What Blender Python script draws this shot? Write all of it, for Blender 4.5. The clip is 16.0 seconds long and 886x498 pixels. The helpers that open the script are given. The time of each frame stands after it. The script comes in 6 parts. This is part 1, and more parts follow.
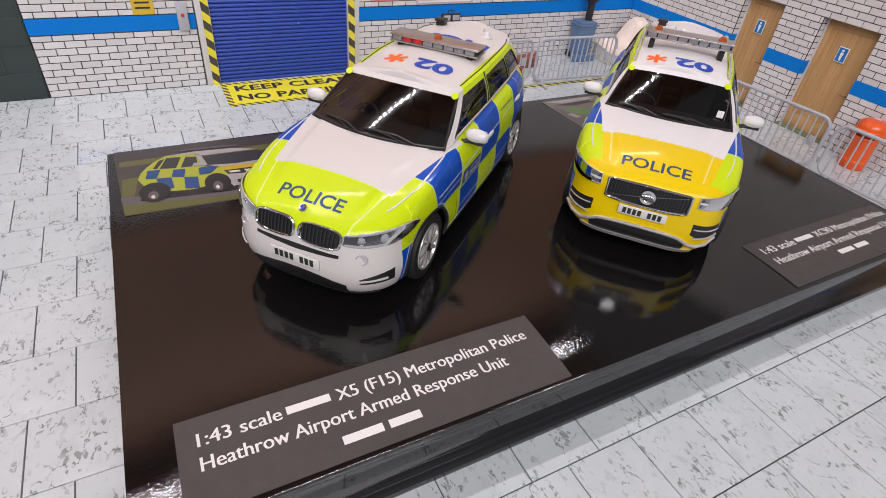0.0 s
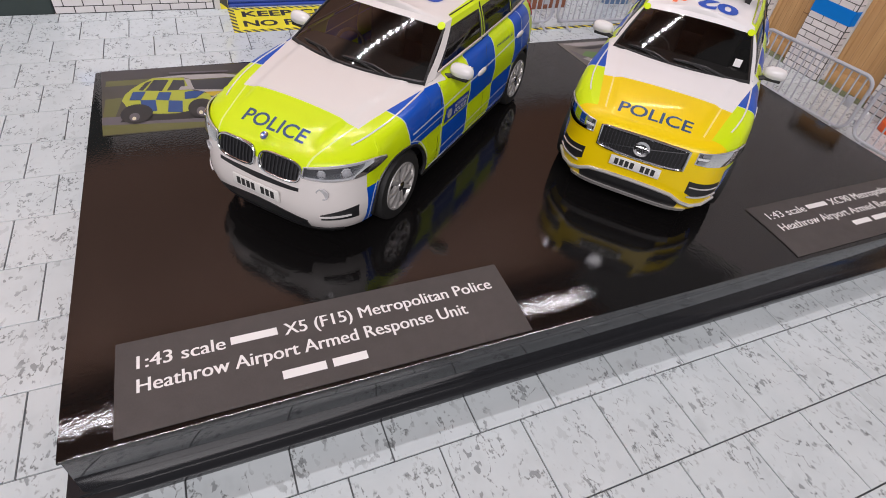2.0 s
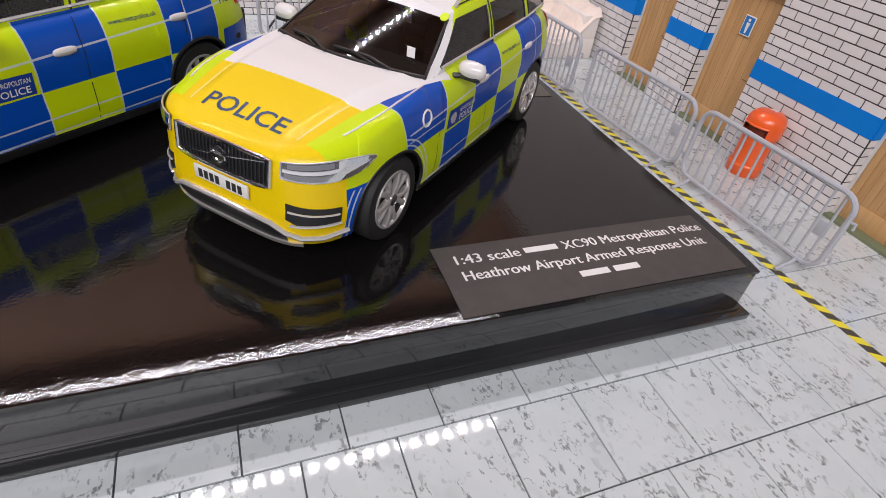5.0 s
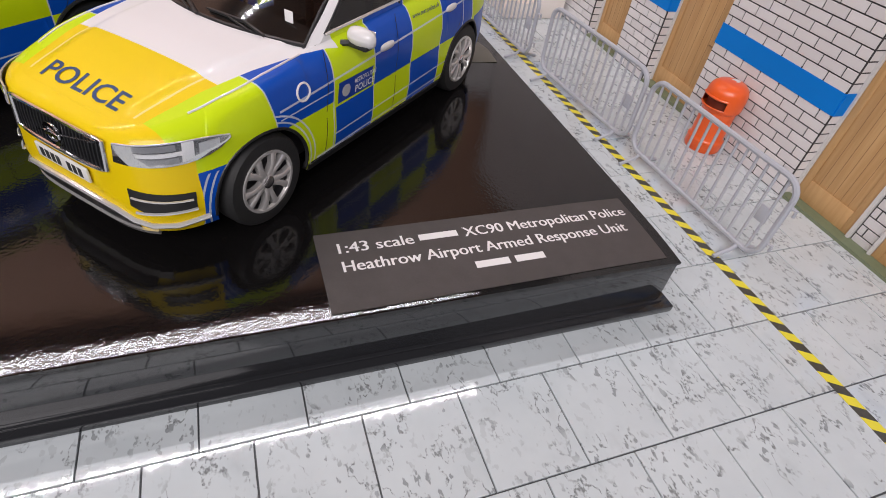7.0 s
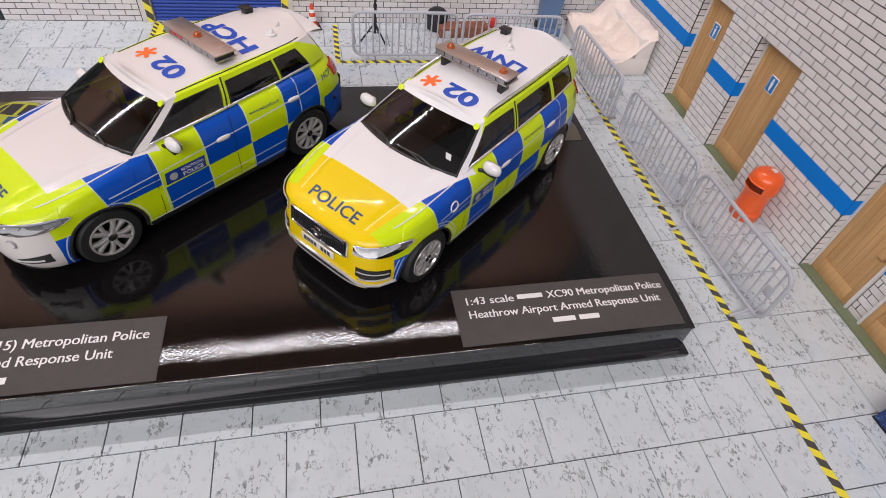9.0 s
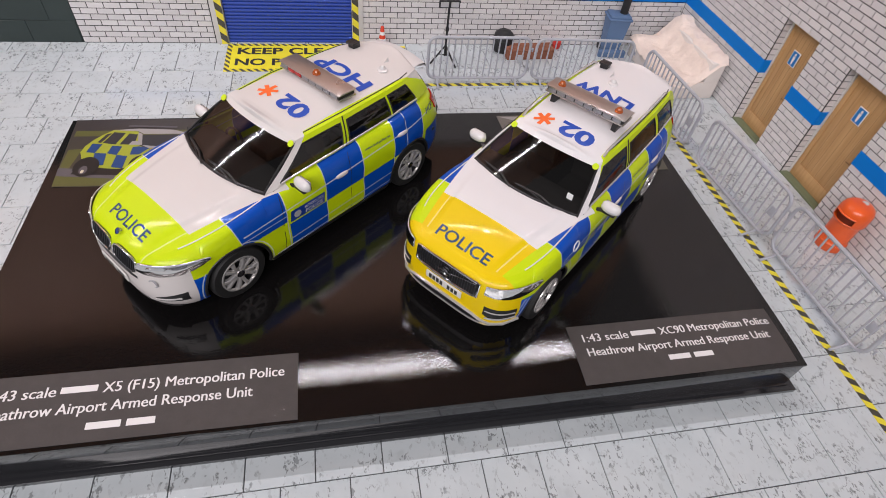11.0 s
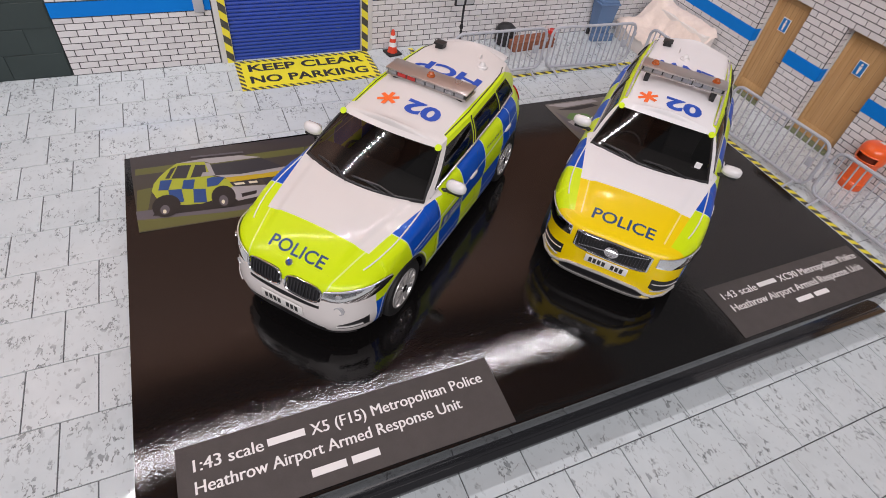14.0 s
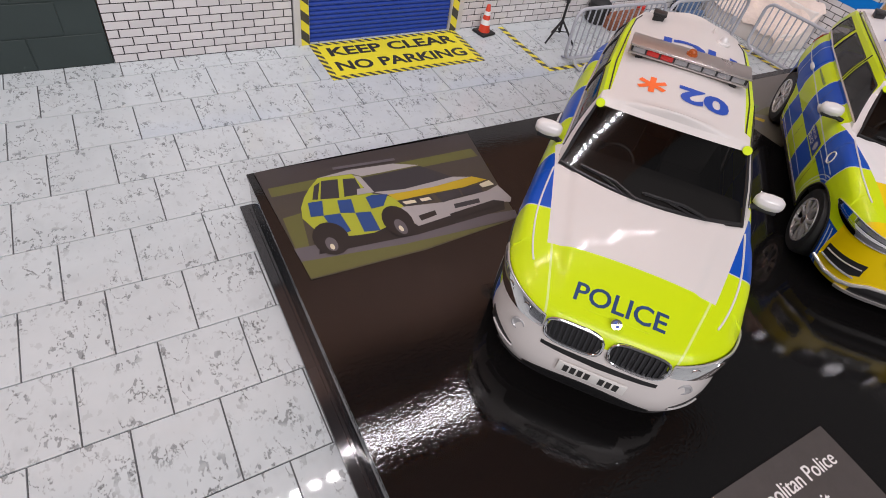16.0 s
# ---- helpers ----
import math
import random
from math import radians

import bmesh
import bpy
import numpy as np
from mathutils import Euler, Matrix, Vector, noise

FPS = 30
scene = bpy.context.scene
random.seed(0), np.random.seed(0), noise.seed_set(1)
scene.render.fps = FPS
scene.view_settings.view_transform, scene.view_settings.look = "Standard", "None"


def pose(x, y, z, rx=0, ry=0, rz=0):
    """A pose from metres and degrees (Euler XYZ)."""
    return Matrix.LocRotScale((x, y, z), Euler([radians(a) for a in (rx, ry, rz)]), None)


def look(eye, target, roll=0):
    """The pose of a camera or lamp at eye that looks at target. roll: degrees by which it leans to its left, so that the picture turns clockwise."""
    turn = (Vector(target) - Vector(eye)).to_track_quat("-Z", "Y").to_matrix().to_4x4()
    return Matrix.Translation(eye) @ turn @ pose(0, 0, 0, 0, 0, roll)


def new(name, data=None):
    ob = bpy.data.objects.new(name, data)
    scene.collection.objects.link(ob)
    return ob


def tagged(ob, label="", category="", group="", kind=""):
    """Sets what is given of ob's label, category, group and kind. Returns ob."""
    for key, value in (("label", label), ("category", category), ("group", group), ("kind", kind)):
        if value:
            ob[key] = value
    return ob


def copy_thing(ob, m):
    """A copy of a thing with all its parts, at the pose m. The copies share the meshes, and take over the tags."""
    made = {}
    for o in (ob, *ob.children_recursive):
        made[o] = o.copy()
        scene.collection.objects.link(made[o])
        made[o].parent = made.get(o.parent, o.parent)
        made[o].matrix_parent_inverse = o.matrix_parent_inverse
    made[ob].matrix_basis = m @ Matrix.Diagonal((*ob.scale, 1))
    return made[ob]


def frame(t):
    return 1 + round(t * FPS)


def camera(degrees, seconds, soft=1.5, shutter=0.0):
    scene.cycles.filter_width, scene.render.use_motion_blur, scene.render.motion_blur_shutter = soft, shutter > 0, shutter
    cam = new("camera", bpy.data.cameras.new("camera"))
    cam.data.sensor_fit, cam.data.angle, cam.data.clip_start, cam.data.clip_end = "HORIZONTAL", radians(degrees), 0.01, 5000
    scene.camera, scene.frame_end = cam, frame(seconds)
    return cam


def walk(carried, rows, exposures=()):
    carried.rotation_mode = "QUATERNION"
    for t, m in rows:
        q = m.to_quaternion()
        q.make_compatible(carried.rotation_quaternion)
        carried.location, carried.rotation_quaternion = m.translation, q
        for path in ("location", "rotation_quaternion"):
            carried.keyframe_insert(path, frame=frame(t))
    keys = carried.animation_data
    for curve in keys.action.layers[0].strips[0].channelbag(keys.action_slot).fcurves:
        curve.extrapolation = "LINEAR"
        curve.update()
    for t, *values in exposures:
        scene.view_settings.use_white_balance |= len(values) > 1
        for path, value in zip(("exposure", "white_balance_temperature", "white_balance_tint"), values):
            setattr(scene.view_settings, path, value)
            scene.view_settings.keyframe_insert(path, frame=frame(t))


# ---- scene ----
# All lengths below are in millimetres; MM turns them into metres.
MM = 0.001
cam = camera(78.10, 16.0, soft=0.9)
PATH = [
    (0.0, 17.67, -50.34, 100.46, 52.683, -4.853, -26.713),
    (0.5, 18.18, -53.88, 101.49, 48.543, -5.073, -24.384),
    (1.0, 18.21, -54.36, 101.45, 46.808, -5.118, -22.916),
    (1.5, 20.61, -53.59, 99.86, 46.416, -5.432, -22.262),
    (2.0, 31.79, -53.33, 97.21, 46.913, -5.742, -21.677),
    (2.5, 46.09, -55.27, 94.08, 47.866, -5.967, -20.798),
    (3.0, 61.66, -58.36, 91.55, 48.691, -5.986, -19.841),
    (3.5, 77.69, -56.07, 86.23, 49.163, -6.412, -19.664),
    (4.0, 97.84, -57.21, 83.45, 50.135, -6.296, -18.923),
    (4.5, 110.62, -57.98, 80.39, 51.604, -6.591, -19.136),
    (5.0, 123.09, -57.01, 79.76, 51.662, -6.986, -19.887),
    (5.2, 127.10, -56.50, 79.40, 51.780, -7.420, -20.330),
    (7.3, 147.94, -55.52, 81.95, 45.235, -7.224, -17.830),
    (7.5, 146.71, -57.47, 87.56, 44.028, -7.414, -17.051),
    (8.0, 142.62, -66.32, 109.71, 44.216, -6.365, -14.768),
    (8.5, 133.95, -72.31, 126.89, 42.870, -5.879, -12.340),
    (9.0, 126.66, -73.18, 135.97, 42.521, -5.185, -10.033),
    (9.5, 115.99, -70.38, 137.96, 42.546, -4.906, -8.556),
    (10.0, 106.90, -67.53, 139.97, 42.486, -4.816, -7.735),
    (10.2, 104.26, -65.80, 141.00, 42.100, -5.000, -7.677),
    (12.3, 78.39, -56.60, 142.20, 44.100, -4.725, -16.000),
    (12.5, 74.48, -55.13, 141.26, 44.391, -4.802, -17.169),
    (13.0, 61.17, -54.25, 140.02, 44.787, -5.070, -20.008),
    (13.5, 49.34, -51.89, 137.77, 44.712, -5.539, -21.690),
    (14.0, 30.46, -44.66, 133.63, 44.011, -5.961, -22.333),
    (14.5, 12.26, -29.51, 130.63, 43.193, -6.565, -22.982),
    (15.0, -2.32, -14.19, 124.85, 42.821, -7.137, -24.401),
    (15.5, -16.96, 1.63, 113.71, 43.048, -7.713, -26.199),
    (16.0, -19.18, 17.70, 104.26, 43.513, -8.363, -28.361)
]
walk(cam, [(t, pose(x * MM, y * MM, z * MM, rx, ry, rz)) for t, x, y, z, rx, ry, rz in PATH],
     [(0.0, -0.08), (1.0, -0.11), (2.0, -0.12), (3.5, -0.05), (5.0, -0.02), (9.0, -0.08), (10.0, -0.15), (12.5, -0.13), (14.5, -0.24), (16.0, -0.27)])

# ---------------------------------------------------------------- light
world = bpy.data.worlds.new("room")
scene.world = world
world.use_nodes = True
wn = world.node_tree.nodes["Background"]
wn.inputs[0].default_value = (1.0, 0.95, 0.99, 1)
wn.inputs[1].default_value = 0.15


def area_lamp(name, eye, target, wide, deep, watts, colour=(1, 1, 1)):
    d = bpy.data.lights.new(name, "AREA")
    d.shape, d.size, d.size_y, d.energy, d.color = "RECTANGLE", wide * MM, deep * MM, watts, colour
    ob = new(name, d)
    ob.matrix_world = look([c * MM for c in eye], [c * MM for c in target])
    return ob


# ---------------------------------------------------------------- mesh tools
class Build:
    """Collects vertices (mm) and faces, then links them as one mesh object."""

    def __init__(self):
        self.v, self.f = [], []

    def add(self, verts, faces, m=None):
        n = len(self.v)
        self.v += [tuple(m @ Vector(p)) if m is not None else tuple(p) for p in verts]
        self.f += [tuple(i + n for i in q) for q in faces]
        return self

    def box(self, x0, x1, y0, y1, z0, z1, m=None, open_bottom=False):
        v = [(x, y, z) for z in (z0, z1) for x, y in ((x0, y0), (x1, y0), (x1, y1), (x0, y1))]
        f = [(4, 5, 6, 7), (0, 1, 5, 4), (1, 2, 6, 5), (2, 3, 7, 6), (3, 0, 4, 7)]
        return self.add(v, f if open_bottom else f + [(3, 2, 1, 0)], m)

    def cbox(self, x0, x1, y0, y1, z0, z1, b, m=None, seg=2):
        """A box with bevelled edges."""
        bm = bmesh.new()
        bmesh.ops.create_cube(bm, size=1)
        for p in bm.verts:
            p.co = Vector(((x0 + x1) / 2 + p.co.x * (x1 - x0), (y0 + y1) / 2 + p.co.y * (y1 - y0), (z0 + z1) / 2 + p.co.z * (z1 - z0)))
        bmesh.ops.bevel(bm, geom=bm.edges[:], offset=b, segments=seg, profile=0.5, affect="EDGES")
        bm.verts.ensure_lookup_table()
        self.add([p.co[:] for p in bm.verts], [tuple(p.index for p in q.verts) for q in bm.faces], m)
        bm.free()
        return self

    def lathe(self, profile, n=24, m=None, cap=True):
        """Turns (radius, height) pairs round z."""
        v, f = [], []
        for r, z in profile:
            v += [(r * math.cos(2 * math.pi * i / n), r * math.sin(2 * math.pi * i / n), z) for i in range(n)]
        for k in range(len(profile) - 1):
            f += [(k * n + i, k * n + (i + 1) % n, (k + 1) * n + (i + 1) % n, (k + 1) * n + i) for i in range(n)]
        if cap:
            f += [tuple(range(n))[::-1], tuple((len(profile) - 1) * n + i for i in range(n))]
        return self.add(v, f, m)

    def tube(self, pts, r, n=8, m=None):
        """A round bar along points."""
        pts = [Vector(p) for p in pts]
        v, f = [], []
        ref = None
        for k, p in enumerate(pts):
            d = (pts[min(k + 1, len(pts) - 1)] - pts[max(k - 1, 0)]).normalized()
            if ref is None:
                ref = d.orthogonal().normalized()
            ref = (ref - d * ref.dot(d)).normalized()
            s = d.cross(ref)
            v += [p + r * (ref * math.cos(2 * math.pi * i / n) + s * math.sin(2 * math.pi * i / n)) for i in range(n)]
        for k in range(len(pts) - 1):
            f += [(k * n + i, k * n + (i + 1) % n, (k + 1) * n + (i + 1) % n, (k + 1) * n + i) for i in range(n)]
        f += [tuple(range(n))[::-1], tuple((len(pts) - 1) * n + i for i in range(n))]
        return self.add(v, f, m)

    def sheet(self, grid, flip=False):
        """Joins rows of points, all of one length, into a surface."""
        w = len(grid[0])
        f = []
        for a in range(len(grid) - 1):
            for b in range(w - 1):
                q = (a * w + b, a * w + b + 1, (a + 1) * w + b + 1, (a + 1) * w + b)
                f.append(q[::-1] if flip else q)
        return self.add([p for row in grid for p in row], f)

    def slab(self, outline, z0, z1, m=None):
        """A flat plate with the outline of (x, y) points."""
        n = len(outline)
        v = [(x, y, z) for z in (z0, z1) for x, y in outline]
        return self.add(v, [tuple(range(n))[::-1], tuple(range(n, 2 * n))] + [(i, (i + 1) % n, n + (i + 1) % n, n + i) for i in range(n)], m)

    def weld(self):
        """Joins vertices that fall together."""
        seen, to, v = {}, [], []
        for p in self.v:
            key = tuple(round(c, 3) for c in p)
            if key not in seen:
                seen[key] = len(v)
                v.append(p)
            to.append(seen[key])
        f = []
        for q in self.f:
            r = []
            for i in q:
                if to[i] not in r:
                    r.append(to[i])
            if len(r) > 2:
                f.append(tuple(r))
        self.v, self.f = v, f
        return self

    def out(self, name, material, parent=None, label="", smooth=35):
        me = bpy.data.meshes.new(name)
        me.from_pydata([(x * MM, y * MM, z * MM) for x, y, z in self.v], [], self.f)
        me.validate()
        me.materials.append(material)
        if smooth:
            me.shade_smooth()
            me.set_sharp_from_angle(angle=radians(smooth))
        ob = new(name, me)
        ob.parent = parent
        if label:
            ob["label"] = label
        return ob


def thing(name, label, category, m=None, group="", kind=""):
    ob = new(name)
    ob.empty_display_size = 0.005
    if m is not None:
        ob.matrix_basis = m
    return tagged(ob, label, category, group, kind)


def at(x, y, z=0.0, turn=0.0):
    return pose(x * MM, y * MM, z * MM, 0, 0, turn)


def local(x, y, z=0.0, rx=0.0, ry=0.0, rz=0.0):
    """A pose in mm for use inside Build."""
    return Matrix.LocRotScale((x, y, z), Euler([radians(a) for a in (rx, ry, rz)]), None)


def words(text, size, depth=0.0, align="CENTER", bold=0.0, stretch=1.0):
    """Vertices (mm) and faces of lettering that lies flat, z up, with its middle at the origin."""
    cu = bpy.data.curves.new("letters", "FONT")
    cu.body, cu.size, cu.align_x, cu.align_y = text, size, align, "CENTER"
    cu.extrude, cu.offset, cu.resolution_u = depth, bold, 3
    ob = new("letters", cu)
    dg = bpy.context.evaluated_depsgraph_get()
    me = ob.evaluated_get(dg).to_mesh()
    v = [(p.co.x * stretch, p.co.y, p.co.z) for p in me.vertices]
    f = [tuple(q.vertices) for q in me.polygons]
    ob.evaluated_get(dg).to_mesh_clear()
    bpy.data.objects.remove(ob)
    bpy.data.curves.remove(cu)
    return v, f


# ---------------------------------------------------------------- materials
class Nodes:
    """Short ways to wire a node material."""

    def __init__(self, name):
        self.m = bpy.data.materials.new(name)
        self.m.use_nodes = True
        self.t = self.m.node_tree
        self.b = self.t.nodes["Principled BSDF"]
        self.xyz = None

    def node(self, kind, **kw):
        n = self.t.nodes.new(kind)
        for k, v in kw.items():
            if k == "operation":
                n.operation = v
            elif k == "blend_type":
                n.blend_type = v
            elif k == "data_type":
                n.data_type = v
            elif k == "feature":
                n.feature = v
        return n

    def put(self, socket, value):
        if hasattr(value, "is_output"):
            self.t.links.new(value, socket)
        else:
            socket.default_value = value

    def math(self, op, a, b=0.0, c=0.0):
        n = self.node("ShaderNodeMath", operation=op)
        for s, v in zip(n.inputs, (a, b, c)):
            self.put(s, v)
        return n.outputs[0]

    def axes(self):
        """Object coordinates in millimetres: x, y, z."""
        if self.xyz is None:
            co = self.node("ShaderNodeTexCoord").outputs["Object"]
            sep = self.node("ShaderNodeSeparateXYZ")
            self.t.links.new(co, sep.inputs[0])
            self.xyz = [self.math("MULTIPLY", s, 1000.0) for s in sep.outputs]
        return self.xyz

    def noise(self, scale, detail=3.0, rough=0.55, dim=None, w=None):
        n = self.node("ShaderNodeTexNoise")
        co = self.node("ShaderNodeTexCoord").outputs["Object"]
        if dim is not None:
            mp = self.node("ShaderNodeMapping")
            self.t.links.new(co, mp.inputs[0])
            mp.inputs["Scale"].default_value = dim
            co = mp.outputs[0]
        if w is not None:
            n.noise_dimensions = "4D"
            self.put(n.inputs["W"], w)
        self.t.links.new(co, n.inputs["Vector"])
        n.inputs["Scale"].default_value, n.inputs["Detail"].default_value, n.inputs["Roughness"].default_value = scale, detail, rough
        return n.outputs["Fac"]

    def ramp(self, fac, stops):
        n = self.node("ShaderNodeValToRGB")
        self.put(n.inputs[0], fac)
        el = n.color_ramp.elements
        while len(el) < len(stops):
            el.new(0.5)
        for e, (p, c) in zip(el, stops):
            e.position, e.color = p, (*c, 1) if len(c) == 3 else c
        return n.outputs[0]

    def mix(self, fac, a, b, blend="MIX"):
        n = self.node("ShaderNodeMix", data_type="RGBA", blend_type=blend)
        self.put(n.inputs[0], fac)
        for s, v in ((n.inputs[6], a), (n.inputs[7], b)):
            self.put(s, (*v, 1) if isinstance(v, tuple) and len(v) == 3 else v)
        return n.outputs[2]

    def bump(self, height, distance, strength=1.0):
        n = self.node("ShaderNodeBump")
        self.put(n.inputs["Height"], height)
        n.inputs["Distance"].default_value, n.inputs["Strength"].default_value = distance * MM, strength
        self.t.links.new(n.outputs[0], self.b.inputs["Normal"])

    def done(self, colour=None, rough=None, metal=None, coat=None, spec=None):
        for name, v in (("Base Color", colour), ("Roughness", rough), ("Metallic", metal), ("Coat Weight", coat), ("Specular IOR Level", spec)):
            if v is not None:
                self.put(self.b.inputs[name], (*v, 1) if isinstance(v, tuple) and len(v) == 3 else v)
        return self.m


def plain(name, colour, rough=0.5, metal=0.0, vary=0.06, grain=400.0, relief=0.0, coat=0.0, spec=0.5):
    """A surface of one colour with slight unevenness at two scales."""
    k = Nodes(name)
    a, b = k.noise(grain), k.noise(grain * 0.12, 2.0)
    s = k.math("ADD", k.math("MULTIPLY", a, vary), k.math("MULTIPLY", b, vary))
    c = k.mix(s, tuple(min(1, v * (1 + vary * 0.8)) for v in colour), tuple(v * (1 - vary * 2) for v in colour))
    if relief:
        k.bump(a, relief)
    r = k.math("MULTIPLY_ADD", b, 0.16, max(0.02, rough - 0.08))
    return k.done(c, r, metal, coat, spec)


def tile_material():
    k = Nodes("printed_marble_tile")
    info = k.node("ShaderNodeObjectInfo")
    rnd = k.math("MULTIPLY", info.outputs["Random"], 37.0)
    geo = k.node("ShaderNodeNewGeometry")
    w = k.math("ADD", rnd, k.math("MULTIPLY", geo.outputs["Random Per Island"], 23.0))
    cloud = k.noise(70, 4.0, 0.6, w=w)
    fleck = k.noise(720, 2.0, 0.55, dim=(1.0, 0.62, 1.0), w=w)
    field = k.noise(150, 2.0, 0.5, w=k.math("ADD", w, 5.0))
    vein = k.noise(210, 3.0, 0.6, dim=(1.0, 0.55, 1.0), w=k.math("ADD", w, 3.0))
    fine = k.noise(1500, 2.0, 0.6, w=k.math("ADD", w, 9.0))
    patch = k.ramp(field, [(0.46, (0.0, 0.0, 0.0)), (0.56, (1, 1, 1))])
    dots = k.math("MULTIPLY", k.ramp(fleck, [(0.592, (0, 0, 0)), (0.63, (1, 1, 1))]), k.math("MULTIPLY_ADD", patch, 0.75, 0.25))
    thread = k.math("ABSOLUTE", k.math("SUBTRACT", vein, 0.5))
    thread = k.math("MULTIPLY", k.ramp(thread, [(0.006, (1, 1, 1)), (0.022, (0, 0, 0))]), k.math("MULTIPLY", patch, k.ramp(fine, [(0.42, (0, 0, 0)), (0.58, (1, 1, 1))])))
    smear = k.math("MULTIPLY", k.ramp(vein, [(0.52, (0, 0, 0)), (0.72, (1, 1, 1))]), patch)
    base = k.mix(k.ramp(cloud, [(0.3, (0, 0, 0)), (0.7, (1, 1, 1))]), (0.60, 0.645, 0.66), (0.53, 0.575, 0.59))
    c = k.mix(k.math("MULTIPLY", smear, 0.28), base, (0.33, 0.36, 0.37))
    c = k.mix(k.math("MULTIPLY", thread, 0.85), c, (0.15, 0.16, 0.16))
    c = k.mix(k.math("MULTIPLY", dots, 0.62), c, (0.13, 0.14, 0.145))
    wave = k.noise(22, 2.0, 0.4)
    k.bump(wave, 0.25, 0.5)
    return k.done(c, 0.04, spec=0.5)


def brick_material():
    k = Nodes("white_glazed_brick")
    geo = k.node("ShaderNodeNewGeometry")
    info = k.node("ShaderNodeObjectInfo")
    r = k.math("FRACT", k.math("ADD", geo.outputs["Random Per Island"], info.outputs["Random"]))
    n = k.noise(300)
    c = k.mix(r, (0.73, 0.705, 0.70), (0.63, 0.605, 0.605))
    c = k.mix(k.math("MULTIPLY", n, 0.25), c, (0.6, 0.57, 0.56))
    return k.done(c, 0.5, spec=0.35)


def wood_material(name, a, b, axis=2):
    k = Nodes(name)
    dim = [1.0, 1.0, 1.0]
    dim[axis] = 0.06
    g = k.noise(900, 5.0, 0.65, dim=tuple(dim))
    l = k.noise(160, 2.0, 0.5, dim=tuple(dim))
    c = k.mix(k.ramp(k.math("MULTIPLY_ADD", g, 0.6, k.math("MULTIPLY", l, 0.4)), [(0.35, (0, 0, 0)), (0.65, (1, 1, 1))]), a, b)
    return k.done(c, 0.5, spec=0.3)


def stripe_material(name, period, slope, axes=(0, 1), yellow=(0.83, 0.72, 0.02), black=(0.025, 0.025, 0.025)):
    """Slanting hazard stripes on printed paper."""
    k = Nodes(name)
    xyz = k.axes()
    s = k.math("MULTIPLY_ADD", xyz[axes[1]], slope, xyz[axes[0]])
    f = k.math("FRACT", k.math("DIVIDE", k.math("ADD", s, 1000.0 * period), period))
    wear = k.noise(700, 4.0, 0.7)
    c = k.mix(k.math("GREATER_THAN", f, 0.5), yellow, black)
    c = k.mix(k.math("MULTIPLY", wear, 0.18), c, (0.45, 0.42, 0.3))
    return k.done(c, 0.4)


def plinth_material():
    k = Nodes("gloss_black_card")
    wave = k.noise(16, 2.0, 0.4)
    fine = k.noise(1600, 2.0, 0.5)
    k.bump(k.math("MULTIPLY_ADD", fine, 0.055, wave), 0.4)
    return k.done((0.006, 0.0055, 0.0055), 0.035, spec=0.55)


M_TILE = tile_material()
M_BRICK = brick_material()
M_JOINT = plain("dark_joint", (0.045, 0.042, 0.043), 0.8)
M_GROUT = plain("grey_grout", (0.13, 0.135, 0.14), 0.6)
M_OAK = wood_material("pale_oak", (0.60, 0.37, 0.17), (0.47, 0.27, 0.11))
M_OAK_DARK = plain("oak_groove", (0.26, 0.14, 0.06), 0.7)
M_BAND = plain("blue_band", (0.0, 0.175, 0.60), 0.6, vary=0.12, spec=0.2)
M_GREEN_SILL = plain("green_sill", (0.16, 0.19, 0.11), 0.6, vary=0.2)
M_GREEN_WALL = plain("dark_green_wall", (0.028, 0.042, 0.04), 0.6, vary=0.3, grain=90)
M_SHUTTER = plain("blue_shutter", (0.022, 0.06, 0.36), 0.38, vary=0.15)
M_POST = plain("pale_grey_steel", (0.62, 0.6, 0.58), 0.5)
M_HAZARD = stripe_material("hazard_stripes", 7.4, 0.85, (2, 0))
M_TAPE_X = stripe_material("tape_stripes_across", 5.2, 0.7, (0, 1))
M_TAPE_Y = stripe_material("tape_stripes_along", 5.2, 0.7, (1, 0))
M_SIGN_EDGE = stripe_material("sign_edge_stripes", 3.4, 0.9, (0, 1))
M_YELLOW = plain("yellow_print", (0.84, 0.74, 0.03), 0.4)
M_INK = plain("black_ink", (0.03, 0.03, 0.03), 0.5)
M_PLINTH = plinth_material()
k = Nodes("black_plinth_edge")
M_EDGE = k.done((0.021, 0.0215, 0.024), k.math("MULTIPLY_ADD", k.noise(90, 3.0), 0.05, 0.05), spec=0.75)
M_CARD = plain("charcoal_card", (0.062, 0.053, 0.05), 0.75, vary=0.25, grain=2500, relief=0.03)
M_WHITE_INK = plain("white_ink", (0.75, 0.73, 0.72), 0.6)
M_WHITE = plain("white_print", (0.8, 0.79, 0.78), 0.5)
M_SIGN_BLUE = plain("sign_blue", (0.01, 0.17, 0.5), 0.45)
M_BARRIER = plain("grey_barrier_plastic", (0.40, 0.41, 0.45), 0.45, vary=0.1)
M_ORANGE = plain("orange_plastic", (0.75, 0.10, 0.012), 0.3, vary=0.15, coat=0.2)
M_BLACK = plain("matt_black", (0.015, 0.015, 0.016), 0.55)
M_CREAM = plain("cream_plush", (0.78, 0.66, 0.58), 0.9, vary=0.25, grain=500, relief=0.5)
M_CREAM_BOX = plain("cream_board", (0.72, 0.66, 0.61), 0.8, vary=0.1)
M_BROWN = plain("brown_crate", (0.27, 0.10, 0.055), 0.7, vary=0.3)
